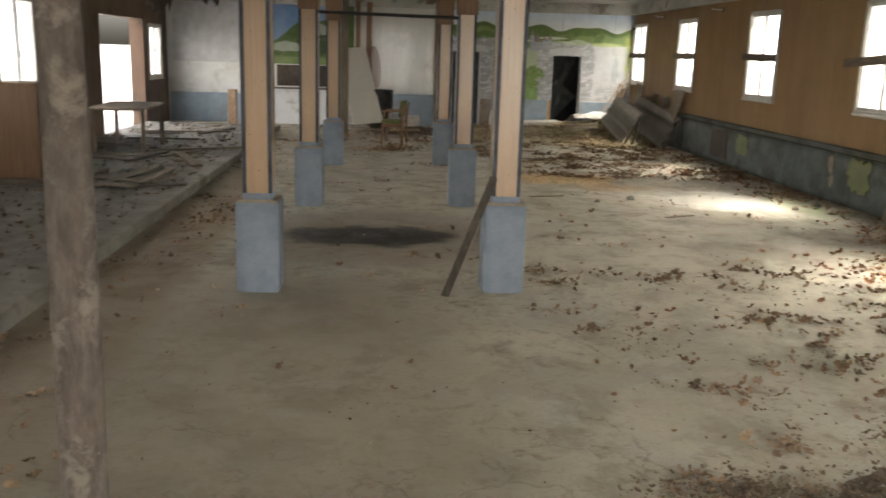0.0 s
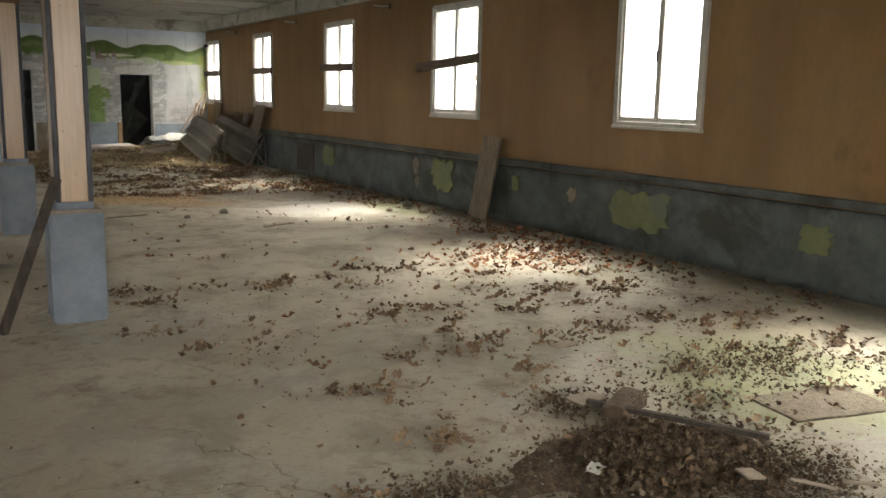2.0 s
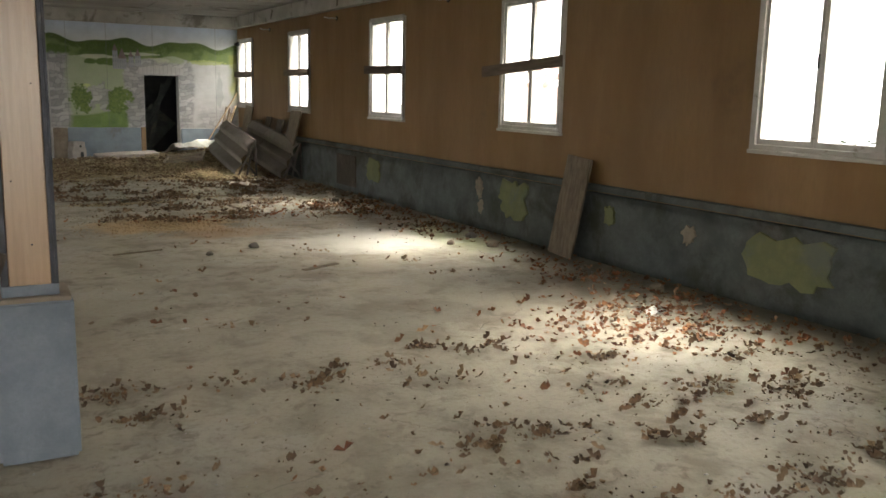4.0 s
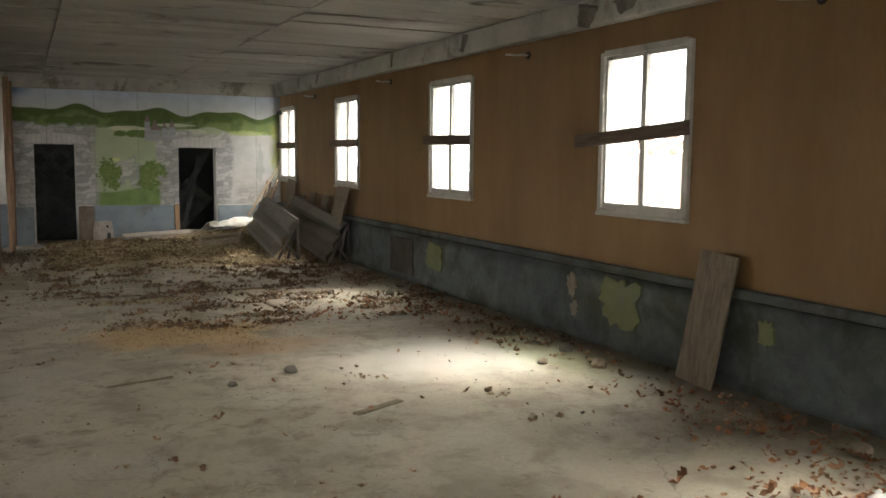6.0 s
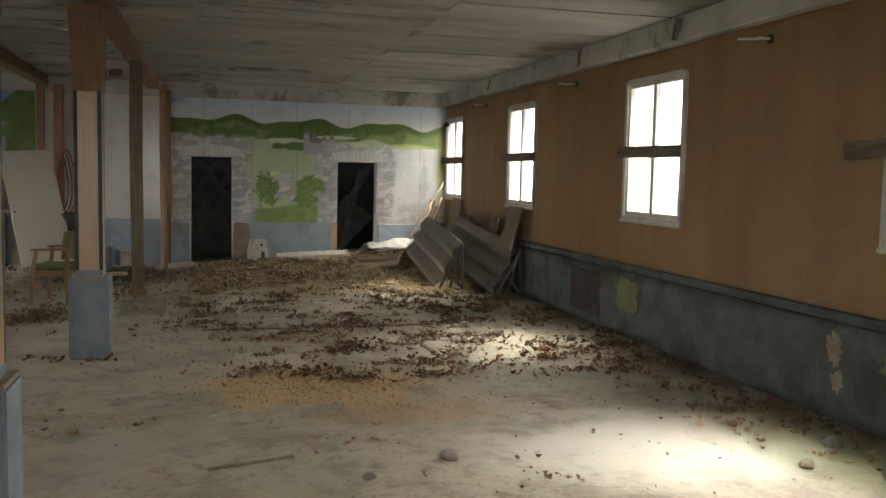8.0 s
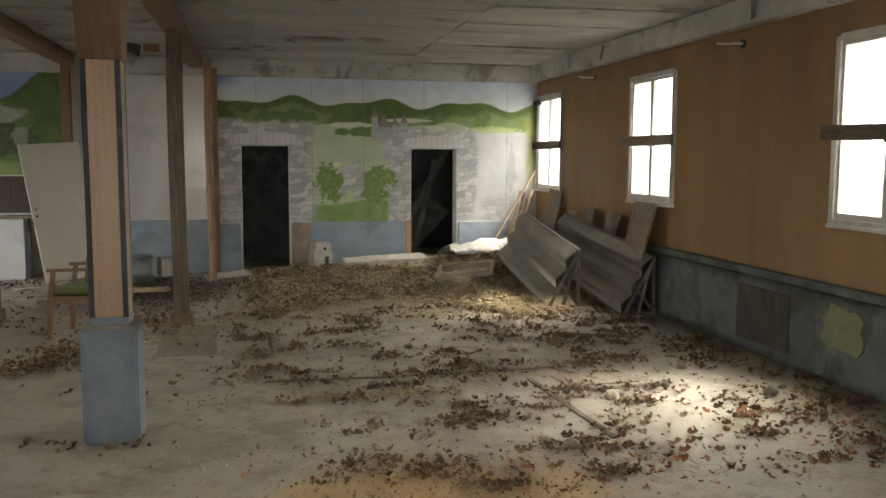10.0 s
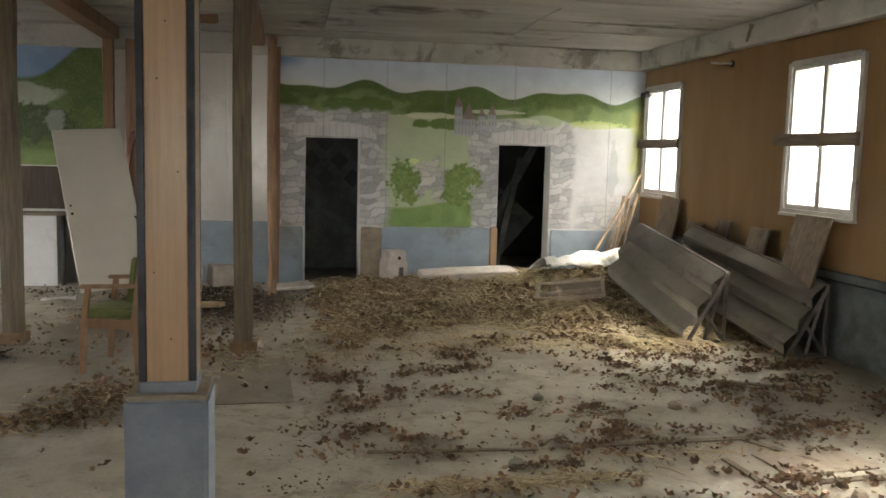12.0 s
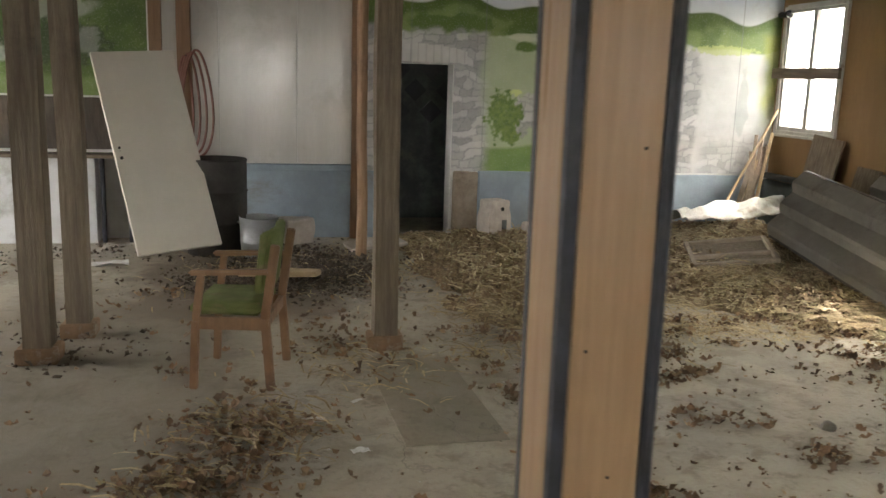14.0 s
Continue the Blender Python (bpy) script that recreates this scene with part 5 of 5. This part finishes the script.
BROWN = litter_material("dead_leaf_litter", [(0.10, 0.066, 0.042), (0.20, 0.125, 0.072), (0.30, 0.18, 0.10), (0.15, 0.10, 0.066), (0.40, 0.28, 0.17), (0.12, 0.08, 0.055)])
RUST = litter_material("orange_leaf_litter", [(0.16, 0.06, 0.03), (0.33, 0.125, 0.05), (0.42, 0.20, 0.09), (0.20, 0.09, 0.045), (0.48, 0.29, 0.16)])
CRUMB = litter_material("dark_crumbs", [(0.09, 0.062, 0.038), (0.16, 0.11, 0.065), (0.22, 0.15, 0.09), (0.065, 0.045, 0.03), (0.28, 0.21, 0.14)])
DIRT = litter_material("dark_damp_dirt", [(0.035, 0.026, 0.018), (0.06, 0.045, 0.03), (0.085, 0.06, 0.04), (0.16, 0.13, 0.10)])
PALE = litter_material("plaster_crumbs", [(0.45, 0.43, 0.39), (0.60, 0.58, 0.55), (0.35, 0.32, 0.28)])
STRAWM = litter_material("dry_straw", [(0.44, 0.35, 0.19), (0.60, 0.49, 0.29), (0.34, 0.255, 0.13), (0.24, 0.175, 0.095), (0.72, 0.61, 0.40)])
SAW = litter_material("sawdust_chips", [(0.48, 0.33, 0.17), (0.56, 0.42, 0.24), (0.38, 0.24, 0.11), (0.30, 0.18, 0.09)])


def sizes(n, a, b, seed):
    return a + (b - a) * np.random.RandomState(seed).rand(n) ** 1.6


def mulch_height(x, y):
    """Height of the leaf mulch near the south end."""
    d = ((x + 3.6) / 0.78) ** 2 + ((y - 0.7) / 0.46) ** 2
    rag = np.asarray(cloudy(x * 2.3 + 20, y * 2.3 + 20, 81)) - 0.5
    return 0.042 * (1 - smooth(0.1, 0.95, d + 1.7 * rag)) + 0.03 * (np.asarray(cloudy(x * 9 + 20, y * 9 + 20, 83)) - 0.5) - 0.012


p = np.concatenate([
    clumped((-4.6, -0.3, 13.3, 16.4), 4200, 1, 0.95, 150, 0.07), clumped((-4.2, -0.3, 10.8, 13.4), 2400, 2, 0.95, 110, 0.065), clumped((-5.0, -1.4, 5.8, 10.2), 90, 3, 0.6, 14, 0.1),
    clumped((-5.0, -0.9, 0.6, 5.0), 2200, 4, 0.94, 150, 0.06), clumped((-8.4, -4.8, -1.6, 12.5), 330, 5, 0.8, 45, 0.09), clumped((-0.85, -0.12, 2.0, 14.5), 1100, 6, 0.9, 60, 0.14),
    clumped((-8.7, -8.0, 0.0, 16.0), 700, 7, 0.8, 40, 0.16), clumped((-8.5, -4.6, 13.0, 18.6), 620, 8, 0.85, 36, 0.13), blobs([(-6.1, 14.6, 0.2, 0.24, 420), (-6.37, 14.1, 0.15, 0.12, 220), (-5.4, 16.2, 0.3, 0.3, 200), (-1.85, 15.44, 0.4, 0.1, 130), (-1.5, 14.4, 0.35, 0.1, 130)], 29)])
scatter("dead_leaves", p, sizes(len(p), 0.014, 0.078, 1), LEAF * np.array([1.0, 1.1, 1.4]), LEAF_FACES, BROWN, "crumpled dead brown leaves scattered in drifts on concrete", "leaves", 0.45, 0.015, 1)
p = np.concatenate([blobs([(-1.05, 4.85, 0.45, 0.38, 420), (-1.7, 4.6, 0.6, 0.5, 160), (-0.6, 6.0, 0.3, 0.8, 260), (-0.6, 10.3, 0.3, 0.9, 150), (-3.0, 10.95, 0.6, 0.2, 90), (-1.9, 11.2, 0.7, 0.3, 90), (-0.9, 11.6, 0.5, 0.5, 110)], 11), clumped((-4.5, -0.3, 2.0, 13.0), 45, 12)])
scatter("orange_leaves", p, sizes(len(p), 0.025, 0.082, 2), LEAF * np.array([1, 1.1, 1.3]), LEAF_FACES, RUST, "curled orange brown leaves drifted below the windows", "leaves", 0.4, 0.02, 2)
p = np.concatenate([blobs([(-3.62, 0.7, 0.27, 0.18, 4500), (-3.3, 0.38, 0.22, 0.16, 2000), (-2.1, 1.5, 0.3, 0.16, 700), (-2.8, 1.4, 0.5, 0.3, 700), (-4.6, 0.85, 0.25, 0.1, 700)], 13),
                    clumped((-4.6, -0.9, 1.2, 4.6), 900, 24, 0.95, 90, 0.09), clumped((-5.0, -0.3, 10.3, 16.5), 1900, 14, 0.8, 100, 0.16), clumped((-8.7, -0.2, -2.0, 16.0), 900, 15, 0.4, 60, 0.15)])
q = blobs([(-3.65, 0.7, 0.24, 0.17, 1700), (-3.3, 0.4, 0.2, 0.15, 600), (-3.5, 1.45, 0.16, 0.1, 200), (-4.6, 0.85, 0.22, 0.1, 420), (-2.1, 1.5, 0.3, 0.18, 420), (-2.9, 1.3, 0.3, 0.2, 110), (-1.7, 1.1, 0.3, 0.2, 120)], 27)
scatter("mulch_leaves", q, sizes(len(q), 0.012, 0.045, 28), LEAF * np.array([1, 1, 1.8]), LEAF_FACES, CRUMB, "crumbled dark leaves over the mulch", "leaves", 0.6, 0.02, 28, mulch_height)
scatter("dark_crumbs", p, sizes(len(p), 0.004, 0.022, 3), CHIP, CHIP_FACES, CRUMB, "dark crumbs of rotten wood and leaf mulch on the floor", "debris", 0.3, 0.008, 3, mulch_height)
p = np.concatenate([clumped((-6.5, -0.3, -1.0, 17.0), 800, 16, 0.4, 60, 0.2), blobs([(-2.2, 2.0, 0.9, 0.9, 420), (-3.4, 0.7, 0.6, 0.4, 420), (-1.2, 8.6, 0.6, 0.7, 100)], 17)])
scatter("plaster_crumbs", p, sizes(len(p), 0.004, 0.02, 4), CHIP, CHIP_FACES, PALE, "pale plaster crumbs strewn on the concrete", "debris", 0.2, 0.0, 4, mulch_height)
p = np.concatenate([blobs([(-3.55, 10.75, 0.42, 0.30, 1500), (-3.0, 10.1, 0.4, 0.2, 500), (-4.1, 10.4, 0.4, 0.2, 250)], 18)])
scatter("sawdust", p, sizes(len(p), 0.006, 0.02, 5), CHIP, CHIP_FACES, SAW, "orange sawdust and wood chips in a patch", "sawdust", 0.3, 0.004, 5)
r = np.random.RandomState(91)
p = np.stack([r.uniform(-11.6, -8.9, 3500), r.uniform(2.0, 17.6, 3500)], 1)
scatter("slab_litter", p, sizes(len(p), 0.015, 0.09, 12), LEAF, LEAF_FACES, CRUMB, "dark litter strewn over the raised slab", "debris", 0.3, 0.01, 12, lambda x, y: 0.131 + 0 * x)

r = np.random.RandomState(77)
hp = np.stack([r.uniform(-4.7, -0.2, 44000), r.uniform(15.3, 19.85, 44000)], 1)
hp = hp[heap_height(hp[:, 0], hp[:, 1]) > 0.004]
leafy = np.asarray(cloudy(hp[:, 0] * 2.1 + 70, hp[:, 1] * 1.5 + 70, 71)) + 0.15 * r.randn(len(hp)) + 0.12 * smooth(-2.0, -4.2, hp[:, 0])
straw_at, leaf_at = hp[leafy < 0.62], hp[leafy > 0.57]
scatter("straw", straw_at, sizes(len(straw_at), 0.04, 0.22, 6), STRAW, STRAW_FACES, STRAWM, "loose dry straw over the heap", "straw", 0.16, 0.012, 6, heap_height)
hl = leaf_at[r.rand(len(leaf_at)) < 0.5]
scatter("heap_leaves", hl, sizes(len(hl), 0.02, 0.085, 7), LEAF * np.array([1, 1, 1.6]), LEAF_FACES, litter_material("heap_leaf_litter", [(0.16, 0.11, 0.068), (0.28, 0.20, 0.12), (0.42, 0.31, 0.19), (0.21, 0.15, 0.095)]), "dead leaves mixed into the straw heap", "leaves", 0.4, 0.02, 8, heap_height)
p = np.concatenate([clumped((-4.7, -0.7, 15.7, 18.2), 6500, 21, 0.8, 110, 0.2), blobs([(-6.05, 14.7, 0.2, 0.24, 420), (-6.37, 14.1, 0.15, 0.14, 180), (-5.3, 15.6, 0.3, 0.3, 200), (-5.6, 18.4, 0.6, 0.6, 600), (-3.85, 12.74, 0.3, 0.05, 420), (-3.3, 12.78, 0.2, 0.04, 200), (-2.6, 13.1, 0.4, 0.06, 120), (-1.2, 16.6, 0.5, 0.5, 350)], 22)])
scatter("floor_straw", p, sizes(len(p), 0.03, 0.18, 9), STRAW, STRAW_FACES, STRAWM, "wisps of dry straw lying on the floor", "straw", 0.12, 0.012, 9, heap_height)
p = blobs([(-5.6, 18.3, 0.42, 0.5, 4200), (-6.1, 17.8, 0.4, 0.3, 1100), (-7.6, 19.1, 0.6, 0.3, 350), (-7.2, 16.1, 0.3, 0.3, 160)], 23)
scatter("dark_dirt", p, sizes(len(p), 0.008, 0.05, 10), CHIP, CHIP_FACES, DIRT, "dark dirt and rubble crumbs round the drum", "debris", 0.3, 0.02, 10)

# mulch mound with a fallen batten
nx = ny = 110
gx, gy = np.meshgrid(np.linspace(-5.2, -1.5, nx + 1), np.linspace(-1.0, 2.2, ny + 1))
mx, my = gx.ravel(), gy.ravel()
mz = mulch_height(mx, my)
i, j = np.meshgrid(np.arange(nx), np.arange(ny))
a = (j * (nx + 1) + i).ravel()
me = bpy.data.meshes.new("mulch_mound")
me.from_pydata(np.stack([mx, my, mz], 1).tolist(), [], np.stack([a, a + 1, a + nx + 2, a + nx + 1], 1).tolist())
M["mulch"] = surface("dark_leaf_mulch", (0.15, 0.105, 0.068), (0.075, 0.054, 0.037), (0.22, 0.165, 0.11), 14, 110, 0.95, bump=1.0, stain_scale=9)
me.materials.append(M["mulch"])
tagged(new("mulch_mound", me), "flat mound of dark leaf mulch on the floor", "mulch", kind="stuff")
bm = bmesh.new()
beam(bm, (-3.52, 1.27, 0.075), (-3.08, 0.58, 0.06), 0.028, 0.022)
solid("batten", bm, M["dark_board"], "dark batten lying across the mulch", "batten")
slab_piece("dark_lump", pose(-3.38, 1.18, 0.03, 0, 0, 20), 0.26, 0.12, 0.07, "mulch", "dark lump of rotten board in the mulch", "debris", 31, 0.04)
for x, y, w, d, rz in ((-3.45, 1.36, 0.2, 0.12, 10), (-3.3, 0.2, 0.17, 0.018, -50), (-3.12, 0.12, 0.15, 0.018, -40), (-2.95, 2.15, 0.2, 0.08, 15), (-3.45, 0.38, 0.1, 0.08, 70)):
    slab_piece("plaster_flake", pose(x, y, 0.045, 2, 3, rz), w, d, 0.010, "bare", "pale flake of plaster or board on the mulch", "flake", x * 7, 0.012)
slab_piece("floor_plate", pose(-2.35, 0.85, 0.0, 0, 0, -12), 0.62, 0.36, 0.012, "grey_wood", "thin grey board lying flat on the floor", "board", 41, 0.01)

# boards, battens, stones and paper on the floor
for x, y, w, d, rz in ((-5.09, 15.03, 0.52, 1.30, 2), (-2.5, 13.32, 1.15, 0.05, 2), (-3.9, 13.3, 1.0, 0.035, -3), (-2.32, 12.25, 0.045, 1.5, 3), (-1.75, 12.62, 0.55, 0.05, 5), (-1.85, 12.9, 0.6, 0.34, 4), (-1.95, 13.1, 0.05, 0.5, 28), (-1.2, 14.5, 0.8, 0.05, -30), (-2.7, 7.65, 0.45, 0.06, 25), (-4.1, 9.0, 0.5, 0.03, 15)):
    slab_piece("floor_board", pose(x, y, 0.0, 0, 0, rz), w, d, 0.006 if w * d > 0.3 else 0.012, "grey_wood" if w * d < 0.1 else ("floor" if w * d > 0.3 else "bare"), "thin dusty board lying flat on the floor", "board", x * 3, 0.006)


def stone(x, y, s, seed, mat="slab"):
    bm = bmesh.new()
    bmesh.ops.create_icosphere(bm, subdivisions=2, radius=s)
    for v in bm.verts:
        v.co *= 1 + 0.35 * noise.noise(v.co * (1.3 / s) + Vector((seed, 0, 0)))
        v.co.z = max(v.co.z * 0.75, -s * 0.35)
    low = min(v.co.z for v in bm.verts)
    ob = solid("stone", bm, M[mat], "small dusty stone lying on the floor", "stone", "stones on the floor")
    ob.matrix_basis = pose(x, y, -low)


for k, (x, y, s) in enumerate(((-2.97, 8.86, 0.055), (-0.59, 8.01, 0.07), (-0.51, 8.62, 0.06), (-0.95, 8.3, 0.045), (-3.49, 8.62, 0.035), (-1.95, 12.35, 0.05), (-1.4, 12.6, 0.045), (-1.0, 13.1, 0.045), (-0.75, 12.2, 0.06), (-2.6, 11.4, 0.045), (-3.6, 13.0, 0.05), (-0.45, 5.6, 0.07), (-3.1, 14.3, 0.04), (-2.2, 14.0, 0.05))):
    stone(x, y, s, k * 3.7, "bare" if k % 2 else "slab")
M["paper"] = surface("dirty_white_paper", (0.66, 0.66, 0.64), (0.58, 0.57, 0.55), None, 6, 50, 0.8)
for k, (x, y, w, d, rz) in enumerate(((-5.55, 14.35, 0.09, 0.05, 10), (-5.75, 14.75, 0.12, 0.05, -5), (-5.5, 15.0, 0.07, 0.03, 40), (-1.0, 5.05, 0.22, 0.12, 20), (-7.35, 18.6, 0.35, 0.14, 8), (-3.96, 0.69, 0.09, 0.06, 30), (-1.55, 10.0, 0.09, 0.06, 60), (-4.3, 6.0, 0.05, 0.03, 10))):
    bm = bmesh.new()
    bmesh.ops.create_grid(bm, x_segments=6, y_segments=6, size=0.5)
    for v in bm.verts:
        v.co = Vector((v.co.x * w, v.co.y * d, 0.012 + 0.25 * d * noise.noise(Vector((v.co.x * 3 + k, v.co.y * 3, k)))))
    low = min(v.co.z for v in bm.verts)
    bmesh.ops.translate(bm, vec=(0, 0, 0.002 - low), verts=bm.verts[:])
    bmesh.ops.solidify(bm, geom=bm.faces[:], thickness=0.001)
    ob = solid("paper_scrap", bm, M["paper"], "crumpled scrap of white paper on the floor", "paper", "paper scraps")
    ob.matrix_basis = pose(x, y, 0.05 if y < 1 else 0, 0, 0, rz)
